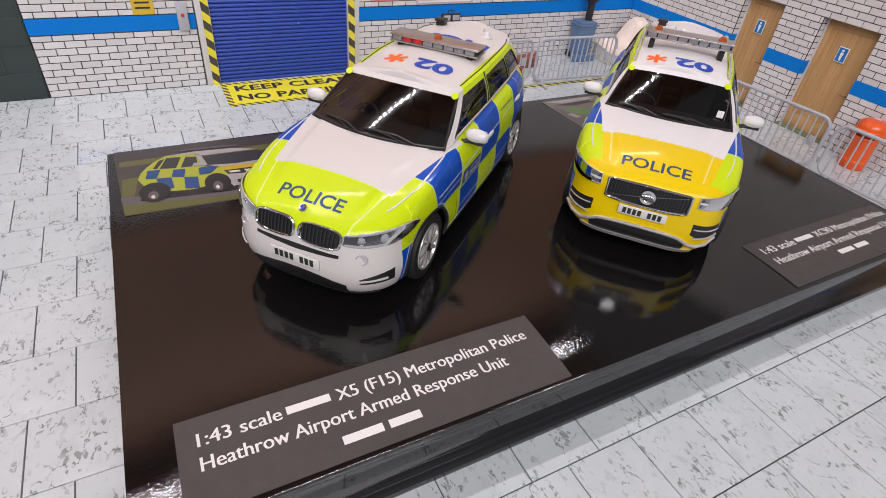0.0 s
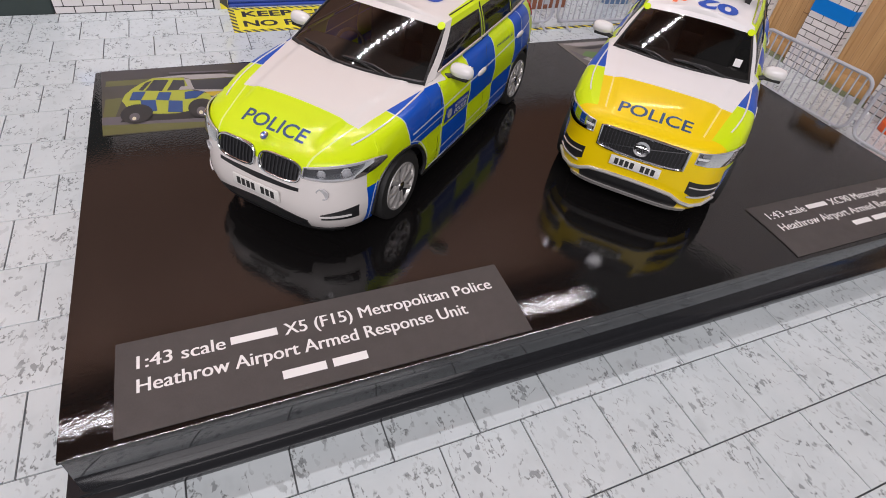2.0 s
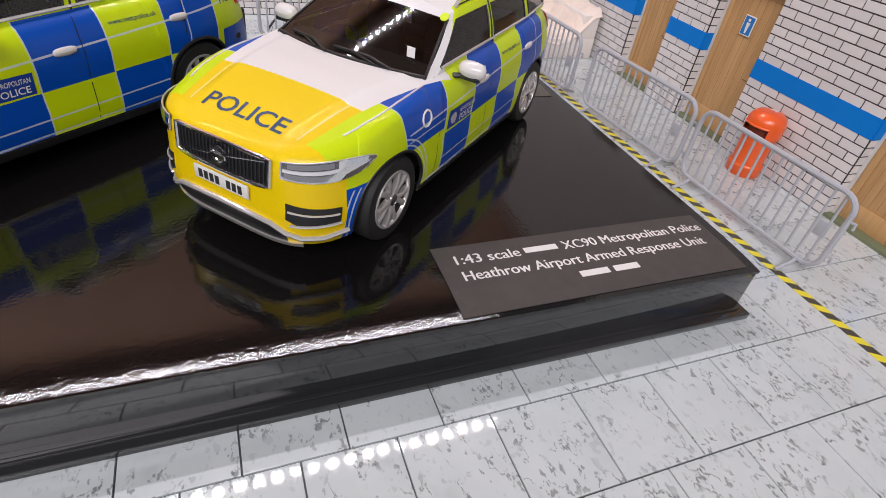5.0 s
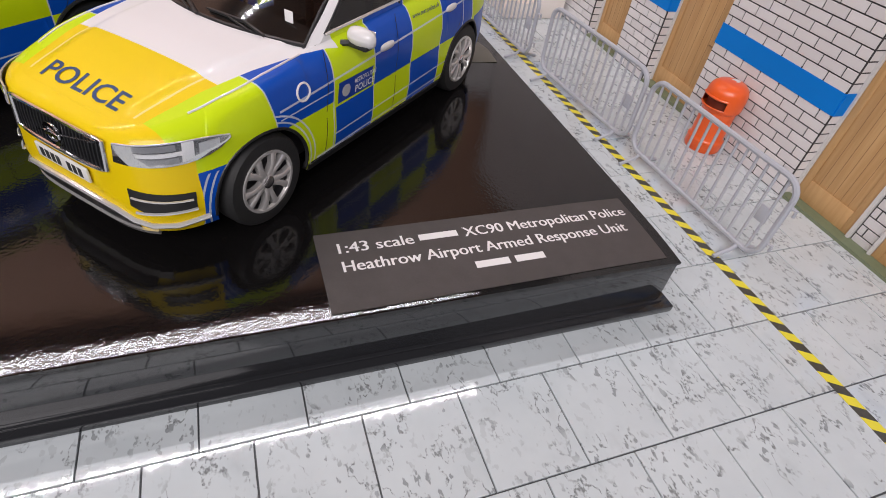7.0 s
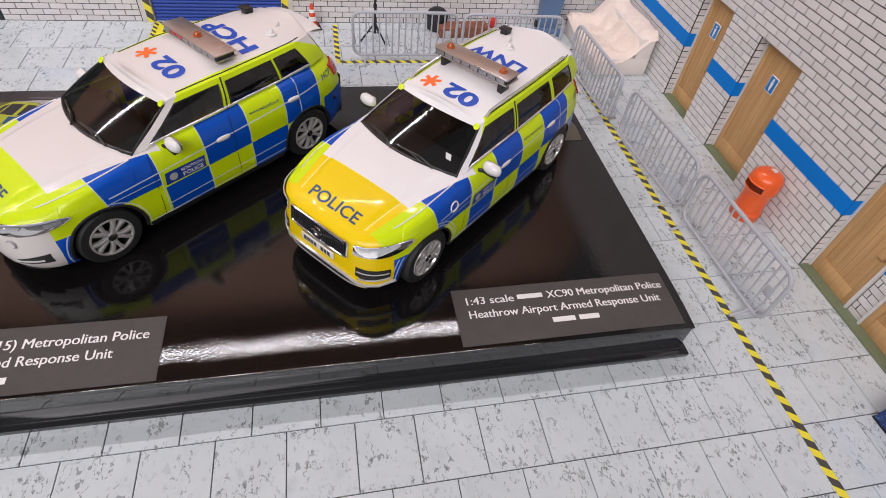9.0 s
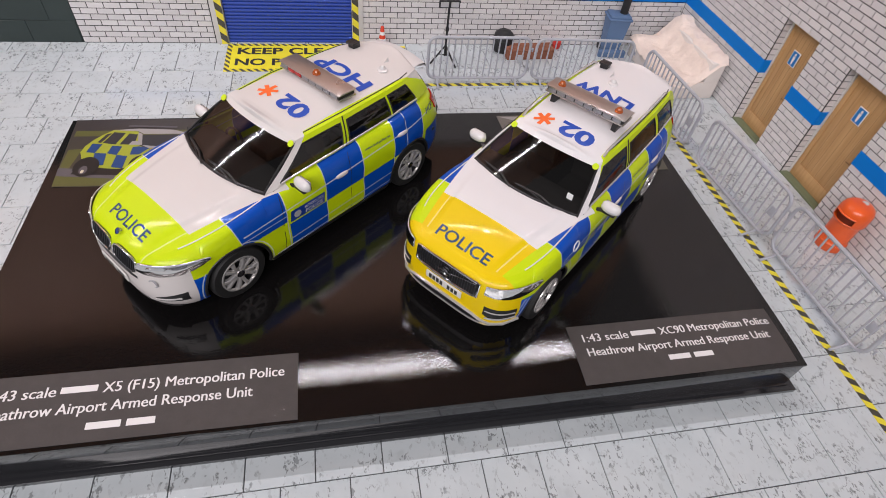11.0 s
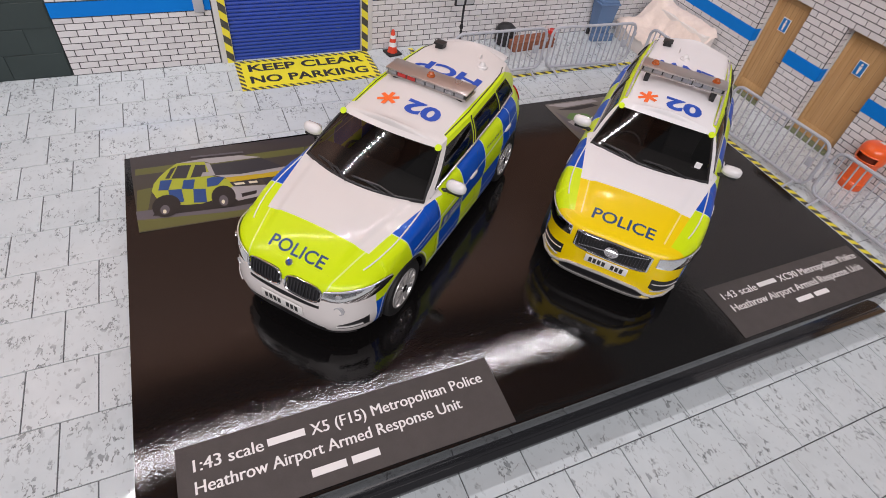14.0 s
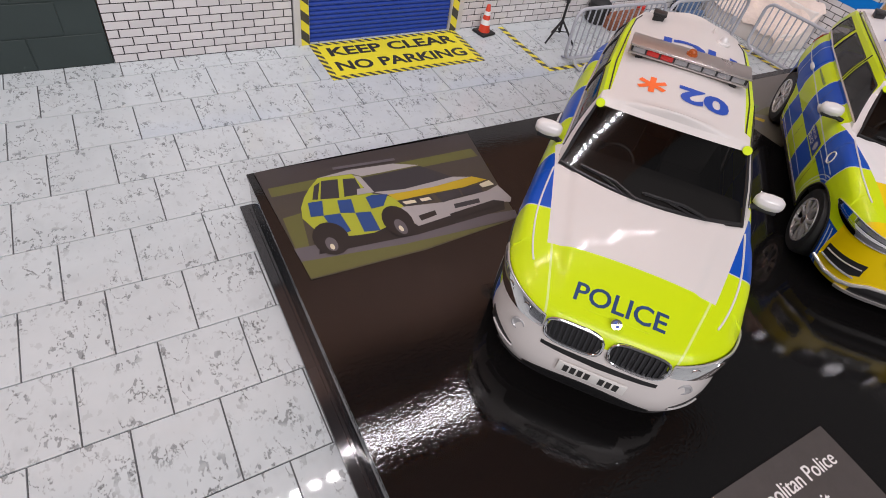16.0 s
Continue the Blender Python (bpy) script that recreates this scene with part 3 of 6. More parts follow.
def livery_material(name, amber):
    """Chequered police paint, laid out in the car's own coordinates (x ahead, y to its left, z up)."""
    k = Nodes(name)
    snow = (0.76, 0.74, 0.745) if amber else SNOW
    x, y, z = k.axes()
    ay = k.math("ABSOLUTE", y)

    def gt(a, b):
        return k.math("GREATER_THAN", a, b)

    def lt(a, b):
        return k.math("LESS_THAN", a, b)

    def both(*m):
        r = m[0]
        for q in m[1:]:
            r = k.math("MULTIPLY", r, q)
        return r

    def either(*m):
        r = m[0]
        for q in m[1:]:
            r = k.math("MAXIMUM", r, q)
        return r

    def span(a, lo, hi):
        return both(gt(a, lo), lt(a, hi))

    def near_to(a, b, w):
        return lt(k.math("ABSOLUTE", k.math("SUBTRACT", a, b)), w)

    def slope(m, c):
        return k.math("MULTIPLY_ADD", x, m, c)

    xs = [17.2, 4.6, -9.0, -21.5, -37.0] if amber else [17.2, 3.0, -12.0, -25.7, -40.3]
    wing = k.math("MULTIPLY_ADD", z, 0.21, 28.0)          # slanting front edge of the blue wing square
    belt = slope(-0.02, 15.9)
    blue = either(
        both(lt(x, wing), gt(x, xs[0]), gt(z, 17.0)),
        both(span(x, xs[1], 16.6), lt(z, belt)),
        both(span(x, xs[2], xs[1]), gt(z, belt)),
        both(span(x, xs[3], xs[2]), lt(z, belt)),
        both(span(x, xs[4], xs[3]), gt(z, belt)),
        both(lt(x, xs[4] - 2.0), lt(z, 18.5)),
        both(gt(x, 36.0), lt(z, 15.6 if amber else 14.6)))
    crease = slope(-0.055, 22.2)
    # pale lines put the glint of decal edges and creases into the colour
    lines = [near_to(x, b, 0.15) for b in xs]
    lines.append(both(near_to(z, crease, 0.2), span(x, -44.0, 31.0)))
    lines.append(both(near_to(z, slope(-0.03, 10.6), 0.17), span(x, -25.0, 17.0)))
    lines.append(both(near_to(z, slope(-0.02, 7.6), 0.2), span(x, -25.0, 22.0)))
    lines.append(both(near_to(z, slope(-0.02, 19.6), 0.14), span(x, 17.0, 31.0)))
    lines.append(both(near_to(x, -31.6, 0.16), gt(z, 14.0)))
    lines.append(near_to(x, wing, 0.14))
    axle = 34.7 if amber else 34.1          # pale arcs for decal-edge glints, following the front wheel arch
    dx, dz = k.math("SUBTRACT", x, axle), k.math("SUBTRACT", z, 8.4)
    rad = k.math("SQRT", k.math("ADD", k.math("MULTIPLY", dx, dx), k.math("MULTIPLY", dz, dz)))
    for r in (10.9, 12.0) if amber else (10.8,):
        lines.append(both(near_to(rad, r, 0.17), lt(x, 47.0), either(lt(x, wing), lt(z, 15.0))))
    side = k.mix(blue, LIME, BLUE)
    side = k.mix(k.math("MULTIPLY", either(*lines), 0.8), side, (0.60, 0.64, 0.68))
    # bonnet
    bonnet = both(gt(x, 14.0), lt(ay, slope(-0.2, 23.2)), gt(z, 19.6))
    edge = 37.2 if amber else 41.2
    c = k.mix(both(bonnet, lt(x, edge)), side, snow)
    if amber:
        c = k.mix(both(bonnet, gt(x, edge)), c, AMBER)
        # highlight along the bonnet crease, painted as a paler line
        fold_glint = both(near_to(ay, slope(-0.14, 18.4), 0.2), bonnet, gt(x, edge))
        c = k.mix(k.math("MULTIPLY", fold_glint, 0.55), c, (0.85, 0.75, 0.4))
        front = either(both(gt(x, 46.3), lt(z, 19.5)), both(gt(x, 49.0), lt(ay, 17.5)))
    else:
        # crease highlight painted in here too
        fold_glint = both(near_to(ay, slope(-0.24, 24.0), 0.2), bonnet, gt(x, edge))
        c = k.mix(both(gt(x, edge), gt(z, 17.0), lt(ay, 19.0)), c, LIME)
        c = k.mix(k.math("MULTIPLY", fold_glint, 0.5), c, (0.75, 0.8, 0.45))
        front = both(gt(x, 45.8), lt(z, 18.7))
    c = k.mix(front, c, AMBER if amber else snow)
    # upper body: white roof and windscreen pillars, lime window frames
    up = gt(z, k.math("MULTIPLY_ADD", x, -0.035, 28.15))
    c = k.mix(both(up, lt(x, 14.0)), c, LIME)
    pillar = both(up, gt(x, k.math("MULTIPLY_ADD", z, -1.32, 50.6)))
    roof = both(gt(z, 33.0), lt(ay, 13.2 if amber else 13.9))
    c = k.mix(either(pillar, roof), c, snow)
    n = k.noise(60, 2.0)
    c = k.mix(k.math("MULTIPLY", n, 0.12), c, k.mix(1.0, c, (0.8, 0.8, 0.8), "MULTIPLY"))
    k.b.inputs["Coat Roughness"].default_value = 0.06
    return k.done(c, 0.42, coat=0.38, spec=0.2)


M_LIVERY = livery_material("lime_blue_livery", False)
M_LIVERY_AMBER = livery_material("amber_lime_livery", True)
M_PAINT_WHITE = plain("white_car_paint", (0.68, 0.66, 0.65), 0.3, vary=0.04, coat=0.5)
M_PAINT_LIME = plain("lime_paint", LIME, 0.4, vary=0.03)
M_PAINT_BLUE = plain("navy_ink", (0.012, 0.045, 0.14), 0.45)
M_ROOF_BLUE = plain("roof_blue_ink", (0.006, 0.06, 0.40), 0.45)
M_LOGO_BLUE = plain("logo_blue", (0.006, 0.045, 0.30), 0.4)
M_ORANGE_INK = plain("orange_ink", (0.85, 0.14, 0.02), 0.5)
M_TYRE = plain("black_rubber", (0.012, 0.012, 0.012), 0.65, grain=1200, relief=0.05)
M_CHROME = plain("chrome", (0.72, 0.72, 0.74), 0.14, 1.0, vary=0.05)
M_ALLOY = plain("silver_alloy", (0.74, 0.72, 0.70), 0.24, 0.62, vary=0.1)
# alloy with shade put into its colour, for rim wells and grille bars
M_ALLOY_DARK = plain("shadowed_alloy", (0.05, 0.05, 0.055), 0.4, 0.6)
M_TRIM = plain("black_car_trim", (0.014, 0.014, 0.015), 0.4)
M_CABIN = plain("dark_cabin", (0.03, 0.028, 0.027), 0.7, vary=0.2)
M_AMBER_LENS = plain("amber_lens", (0.36, 0.075, 0.012), 0.15, coat=0.5)
M_RED_LENS = plain("red_lens", (0.42, 0.012, 0.01), 0.15, coat=0.5)
M_BAR_TOP = plain("brushed_bar_lid", (0.50, 0.46, 0.44), 0.28, 0.85, vary=0.15)
M_LENS = plain("pale_lens", (0.55, 0.55, 0.56), 0.12, 0.3, vary=0.2, grain=1500)
M_BOWL = plain("lamp_bowl", (0.20, 0.20, 0.21), 0.22, 0.7, vary=0.4, grain=900)
M_LAMP = plain("dim_lamp_reflector", (0.30, 0.30, 0.31), 0.3, 0.5, vary=0.2, grain=1500)
M_PLATE = plain("plate_white", (0.72, 0.71, 0.68), 0.45)


def glass_material(name, tint, through_light):
    """Tinted glass of a pane: mirror-like at grazing angles, dim to look through."""
    k = Nodes(name)
    tr = k.node("ShaderNodeBsdfTransparent")
    tr.inputs[0].default_value = (*[c * through_light for c in tint], 1)
    gl = k.node("ShaderNodeBsdfGlossy")
    gl.inputs["Roughness"].default_value = 0.065
    fr = k.node("ShaderNodeFresnel")
    fr.inputs[0].default_value = 1.66
    mx = k.node("ShaderNodeMixShader")
    k.t.links.new(fr.outputs[0], mx.inputs[0])
    k.t.links.new(tr.outputs[0], mx.inputs[1])
    k.t.links.new(gl.outputs[0], mx.inputs[2])
    k.t.links.new(mx.outputs[0], k.t.nodes["Material Output"].inputs[0])
    return k.m


M_GLASS = glass_material("smoked_glass", (1.0, 0.95, 0.91), 0.24)
M_CLEAR = glass_material("clear_lamp_glass", (0.95, 0.97, 1.0), 0.9)


class Body:
    """The outer form of one car: a wall round the plan outline, from sill to shoulder, with cut wheel arches."""

    def __init__(self, s):
        self.s = s
        self.n = s["corner"]
        self.c = 0.5 ** (1 / self.n)
        self.front = None

    def ends(self, z, front):
        return float(np.interp(z, *self.s["nose" if front else "tail"]))

    def plan(self, q):
        """Outline: q = 0 at the nose, growing round the left side to the tail. Returns t (ahead) and s (left), -1..1."""
        c, n = self.c, self.n
        if q <= c:
            return (1 - q ** n) ** (1 / n), q
        if q <= 3 * c:
            t = 2 * c - q
            return t, (1 - abs(t) ** n) ** (1 / n)
        s = max(0.0, 4 * c - q)
        return -(1 - s ** n) ** (1 / n), s

    def q_of_x(self, x, z=15):
        return 2 * self.c - x / self.ends(z, x > 0)

    def q_of_y(self, y, z=15):
        return abs(y) / self.half(z, 50)

    def half(self, z, x):
        w = float(np.interp(z, *self.s["half"]))
        for a in self.s["axles"]:
            w += 0.45 * math.exp(-((x - a) / 8.5) ** 2) * (1 if z < 20 else 0.6)
        if z < 22:
            w += self.s["flare"] * math.exp(-((x - 48) / 6.5) ** 2)
        return w

    def point(self, q, z, off=0.0, side=1):
        t, s = self.plan(q)
        e = self.ends(z, t > 0)
        x = t * e
        w = self.half(z, x)
        nx, ny = abs(t) ** (self.n - 1) / e * (1 if t > 0 else -1), s ** (self.n - 1) / w
        ln = math.hypot(nx, ny) or 1.0
        return (x + off * nx / ln, side * (s * w + off * ny / ln), z)

    def top(self, x):
        return float(np.interp(x, *self.s["shoulder"]))

    def bottom(self, x):
        z = float(np.interp(x, *self.s["sill"]))
        for a in self.s["axles"]:
            d = self.s["arch"] ** 2 - (x - a) ** 2
            if d > 0:
                z = max(z, 8.4 + math.sqrt(d))
        return z

    def qs(self):
        c = self.c
        q = [c * (i / 24) for i in range(24)]
        xs = []
        for a in self.s["axles"]:
            r = self.s["arch"]
            xs += [a + r * math.cos(math.pi * i / 18) for i in range(19)] + [a + r + 0.05, a - r - 0.05]
        fx, rx = c * self.ends(15, True), c * self.ends(15, False)
        xs += list(np.linspace(fx, -rx, 46))
        xs = [v for v in xs if -rx <= v <= fx]
        q += sorted(self.q_of_x(v) for v in xs)
        q += [3 * c + c * i / 10 for i in range(1, 11)]
        return q

    V = [0, 0.05, 0.15, 0.28, 0.4, 0.52, 0.64, 0.74, 0.82, 0.88, 0.93, 0.97, 1.0]

    def column(self, q, side):
        t, _ = self.plan(q)
        xn = t * self.ends(15, t > 0)
        lo, hi = self.bottom(xn), self.top(xn)
        r = self.s["round"]
        col = []
        for v in self.V:
            k = max(0.0, (v - 0.8) / 0.2)
            col.append(self.point(q, lo + (hi - lo) * v, -r * (1 - math.sqrt(max(0.0, 1 - k * k))), side))
        return col

    def shell(self):
        b = Build()
        qs = self.qs()
        for side in (1, -1):
            b.sheet([self.column(q, side) for q in qs], flip=side < 0)
        return b.weld()

    def rim(self, side=1):
        return [self.column(q, side)[-1] for q in self.qs()]

    def cover(self, x, y):
        """Height of the bonnet over (x, y)."""
        if self.front is None:
            self.front = np.array([p for p in self.rim() if p[0] > 5][::-1]).T
        ye = float(np.interp(x, self.front[0], self.front[1]))
        ze = float(np.interp(x, self.front[0], self.front[2]))
        c = min(1.0, abs(y) / max(ye, 0.1))
        return ze + float(np.interp(x, *self.s["crown"])) * (1 - c ** 2.2) + self.bulge(x, y)

    def bulge(self, x, y):
        """Raised middle of the bonnet, between two creases that close towards the nose."""
        edge = 15.2 - 0.17 * (x - 20)
        k = min(1.0, max(0.0, (edge - abs(y)) / 1.7 + 0.5))
        fade = min(1.0, max(0.0, (50.6 - x) / 6.0)) * min(1.0, max(0.0, (x - 14) / 8.0))
        return 0.42 * k * k * (3 - 2 * k) * fade

    def bonnet(self):
        rows = []
        for q in self.qs():
            p = self.column(q, 1)[-1]
            if p[0] < 17.6:
                break
            cr = float(np.interp(p[0], *self.s["crown"]))
            rows.append([(p[0], p[1] * c, p[2] + cr * (1 - abs(c) ** 2.2) + self.bulge(p[0], p[1] * c)) for c in np.linspace(1, -1, 57)])
        return Build().sheet(rows).weld()

    def patch(self, q0, q1, lo, hi, off, side=1, nq=12, nz=4):
        """A piece that follows the wall: lo and hi are heights, or functions of 0..1 along it."""
        rows = []
        for i in range(nq + 1):
            f = i / nq
            a, b = (lo(f) if callable(lo) else lo), (hi(f) if callable(hi) else hi)
            rows.append([self.point(q0 + (q1 - q0) * f, a + (b - a) * j / nz, off, side) for j in range(nz + 1)])
        return Build().sheet(rows, flip=side < 0)

    def block(self, q0, q1, lo, hi, off0, off1, side=1, nq=10, nz=3):
        """The same with thickness, from off0 to off1."""
        b = self.patch(q0, q1, lo, hi, off1, side, nq, nz)
        a = self.patch(q0, q1, lo, hi, off0, side, nq, nz)
        w = nz + 1
        ring = [j for j in range(w)] + [i * w + nz for i in range(1, nq + 1)] + [nq * w + j for j in range(nz - 1, -1, -1)] + [i * w for i in range(nq - 1, 0, -1)]
        n = len(b.v)
        b.add(a.v, [])
        for i in range(len(ring)):
            p, r = ring[i], ring[(i + 1) % len(ring)]
            b.f.append((p, r, r + n, p + n) if side < 0 else (r, p, p + n, r + n))
        return b


def cabin(body, g):
    """Window band and roof. Returns lists of quads per piece, keyed by name, and the roof's rows."""
    keys = g["ring"]            # name, cells, base point, top point (each the end of its piece); the first is the start
    pieces = {}
    top = [Vector(keys[0][3])]
    b0, t0 = Vector(keys[0][2]), Vector(keys[0][3])
    for name, cells, b1, t1 in keys[1:]:
        b1, t1 = Vector(b1), Vector(t1)
        vs = [0, 0.04, 0.12, 0.3, 0.5, 0.7, 0.86, 0.92, 1.0]
        cols = []
        for i in range(cells + 1):
            f = i / cells
            g2 = f * f if name == "windscreen" else 1 - (1 - f) ** 2 if name == "rear_window" else f
            base, tip = b0.lerp(b1, g2), t0.lerp(t1, g2)
            base.y, tip.y = b0.y + (b1.y - b0.y) * f, t0.y + (t1.y - t0.y) * f
            col = []
            for v in vs:
                p = base.lerp(tip, v)
                out_dir = Vector((0, 1, 0)) if name not in ("windscreen", "rear_window") else Vector((0.5 if name == "windscreen" else -0.5, 0, 0.5))
                col.append(p + out_dir * g["bulge"] * math.sin(math.pi * v) + Vector((0, 0, 0.25)) * (v == 1.0))
            cols.append(col)
            if i:
                top.append(tip)
        pieces[name] = cols
        b0, t0 = b1, t1
    return pieces, top


def wheel(parent, x, y, r, side, width=5.6):
    """Tyre, rim with paired spokes and hub; side = 1 faces +y."""
    w = new("wheel")
    w.parent = parent
    me = Build()
    m = local(x, y, r, -90 * side, 0, 0)
    hw = width / 2
    rr = r * 0.67
    prof = [(rr, -hw), (r * 0.93, -hw), (r * 0.985, -hw + 0.7), (r, -hw + 1.4), (r, hw - 1.4), (r * 0.985, hw - 0.7), (r * 0.93, hw - 0.1), (r * 0.8, hw), (rr, hw - 0.15)]
    tyre = me.lathe(prof, 48, m, cap=False).out("tyre", M_TYRE, w, "black rubber tyre")
    well = Build().lathe([(rr, hw - 0.4), (rr * 0.96, hw - 2.4), (0.5, hw - 2.6)], 40, m, cap=False).out("rim_well", M_ALLOY_DARK, w)
    b = Build().lathe([(rr + 0.1, hw - 0.2), (rr + 0.05, hw + 0.12), (rr * 0.93, hw + 0.1), (rr * 0.90, hw - 0.5)], 48, m, cap=False)
    b.out("rim", M_ALLOY, w, "silver alloy rim")
    for i in range(5):
        sp = Build()
        for d in (-0.19, 0.19):
            a = 2 * math.pi * i / 5 + 0.3
            p0 = Vector((math.cos(a) * rr * 0.14, math.sin(a) * rr * 0.14, hw - 0.25))
            p1 = Vector((math.cos(a + d * 1.15) * rr * 0.62, math.sin(a + d * 1.15) * rr * 0.62, hw + 0.02))
            p2 = Vector((math.cos(a + d * 1.5) * rr * 0.95, math.sin(a + d * 1.5) * rr * 0.95, hw - 0.1))
            rows = []
            for p, wd in ((p0, 0.9), (p0.lerp(p1, 0.5), 0.52), (p1, 0.5), (p2, 0.72)):
                tang = Vector((-math.sin(a + d), math.cos(a + d), 0)) * wd
                rows.append([p - tang * 1.1 - Vector((0, 0, 0.9)), p - tang, p - tang * 0.5 + Vector((0, 0, 0.14)), p + tang * 0.5 + Vector((0, 0, 0.14)), p + tang, p + tang * 1.1 - Vector((0, 0, 0.9))])
            s = Build().sheet(rows)
            sp.add(s.v, s.f, m)
        sp.out("spoke", M_ALLOY, w)
    Build().lathe([(rr * 0.2, hw - 0.6), (rr * 0.2, hw + 0.1), (rr * 0.13, hw + 0.22), (0.01, hw + 0.24)], 20, m, cap=False).out("hub_cap", M_CHROME, w)
    return w


def police_car(s):
    car = thing("police_car", s["label"], "model car", at(s["x"], s["y"], PL_H, s["turn"]), group="police model cars")
    body = Body(s)
    paint = s["paint"]
    shell = body.shell()
    shell.out("body", paint, car, smooth=40)
    bonnet = body.bonnet().out("bonnet", paint, car, "white bonnet with a coloured front panel", smooth=40)
    # white tube standing for the highlight along the joint of bonnet and wing
    for side in (1, -1):
        Build().tube([(x, y, z + 0.03) for x, y, z in body.rim(side) if 20.5 < x < 45.5], 0.2, 6).out("wing_line", M_PAINT_WHITE, car, "pale line along the wing")
    # dark tub under the shell, with the cabin floor
    Build().cbox(-50, 46, -15.2, 15.2, 3.6, 15.0, 1.0).out("underbody", M_TRIM, car, "black underbody")
    Build().cbox(-49, 20, -19.2, 19.2, 14.6, 16.0, 0.4).cbox(47, 51.5, -14, 14, 4.5, 12, 0.5).cbox(-55, -50, -15, 15, 5, 20, 0.5).out("chassis", M_TRIM, car)
    # dashboard, seats and wheel inside
    rim = body.rim()
    dash = Build()
    rows = []
    b_mid, b_side = s["cabin"]["ring"][0][2], s["cabin"]["ring"][1][2]
    for y in np.linspace(b_side[1] - 0.3, 0.3 - b_side[1], 17):
        lead = b_mid[0] + (b_side[0] - b_mid[0]) * (y / b_side[1]) ** 2 - 0.1
        rows.append([(x, y, body.cover(max(x, 13.5), y) + 0.16 - max(0, 16 - x) * 0.25) for x in np.linspace(lead, 12.0, 8)])
    dash.sheet(rows)
    dash.cbox(10.5, 14, -16, 16, 16, 25.4, 0.8)
    dash.out("dashboard", M_CABIN, car, "dark dashboard")
    for y in (-8, 8):
        Build().cbox(-5, 5, y - 5, y + 5, 16, 20, 1.2).cbox(-8, -4.5, y - 5, y + 5, 18, 30, 1.4, local(0, 0, 0)).cbox(-7.5, -5.2, y - 2.6, y + 2.6, 30.5, 33.5, 0.9).out("seat", M_CABIN, car, "dark fabric seat")
    Build().cbox(-30, -20, -15, 15, 16, 20, 1.2).cbox(-33, -29, -15, 15, 18, 29, 1.4).out("rear_seat", M_CABIN, car, "dark rear bench")
    Build().tube([(11.5 - 1.2 * math.sin(a), -8 + 4.0 * math.cos(a), 25.5 + 3.4 * math.sin(a)) for a in [2 * math.pi * i / 24 for i in range(25)]], 0.4).out("steering_wheel", M_TRIM, car)
    # window band
    pieces, top = cabin(body, s["cabin"])
    lo, hi = 2, 7
    frame = Build()
    for name, cols in pieces.items():
        for side in (1, -1):
            def mirror(p):
                return (p[0], p[1] * side, p[2])
            wide = name in ("windscreen", "rear_window")
            a, b = (0, 8) if name == "windscreen" else (lo, hi)
            if name in s["cabin"]["glass"]:
                inner = cols
                g = Build().sheet([[mirror(p) for p in c[a:b]] for c in cols], flip=side > 0)
                if wide and side == 1:
                    both_cols = [[(p[0], -p[1], p[2]) for p in c[a:b]] for c in cols[::-1]][:-1] + [[tuple(p) for p in c[a:b]] for c in cols]
                    pane = Build().sheet(both_cols, flip=True)
                    pane.out(name, M_GLASS, car, "smoked glass", smooth=60).visible_shadow = False
                elif not wide:
                    g.out(name, M_GLASS, car, "smoked glass", smooth=60).visible_shadow = False
                # black rubber round the pane
                loop = [c[a] for c in cols] + [cols[-1][j] for j in range(a + 1, b)] + [c[b - 1] for c in cols[::-1]][1:] + [cols[0][j] for j in range(b - 2, a - 1, -1)]
                if not wide:
                    Build().tube([mirror(p) for p in loop], 0.24, 6).out("window_seal", M_TRIM, car, "black window seal")
                if a:
                    frame.sheet([[mirror(p) for p in c[:a + 1]] for c in cols], flip=side > 0)
                frame.sheet([[mirror(p) for p in c[b - 1:]] for c in cols], flip=side > 0)
            else:
                frame.sheet([[mirror(p) for p in c] for c in cols], flip=side > 0)
    mid = pieces["door_pillar"]
    for side in (1, -1):
        Build().tube([((a[0] + b[0]) / 2, side * ((a[1] + b[1]) / 2 + 0.05), (a[2] + b[2]) / 2) for a, b in zip(mid[0][1:], mid[-1][1:])], 0.22, 6).out("pillar_gap", M_TRIM, car, "dark gap between the doors")
        Build().tube([(p[0], side * (p[1] + 0.1), p[2]) for c_ in ("front_window", "rear_door_window", "quarter_window") for p in [q[2] for q in pieces[c_]]], 0.3, 6).out("belt_strip", M_ALLOY, car, "bright strip under the windows")
    frame.out("window_frame", paint, car, "lime window pillars and white windscreen pillars", smooth=50)
    ws = pieces["windscreen"]
    edge = [c[1] for c in ws]
    Build().tube([(p[0] + 0.1, -p[1], p[2]) for p in edge[::-1]][:-1] + [(p[0] + 0.1, p[1], p[2]) for p in edge], 0.42, 6).out("cowl", M_TRIM, car, "black windscreen cowl")
    for side in (1, -1):
        Build().tube([(p[0], p[1] * side, p[2]) for p in ws[-1][0:8]], 0.3, 6).out("window_seal", M_TRIM, car, "black window seal")
    # roof
    def roof_z(x, y):
        xs = [p[0] for p in top][::-1]
        ye = float(np.interp(x, xs, [p[1] for p in top][::-1]))
        ze = float(np.interp(x, xs, [p[2] for p in top][::-1]))
        return ze + s["roof_crown"] * (1 - min(1.0, abs(y) / max(ye, 0.1)) ** 2.4) + 0.25

    rows = [[(p.x, p.y * c, p.z + 0.25 + s["roof_crown"] * (1 - abs(c) ** 2.4) * min(1, p.y / 8 + 0.35)) for c in np.linspace(1, -1, 21)] for p in top]
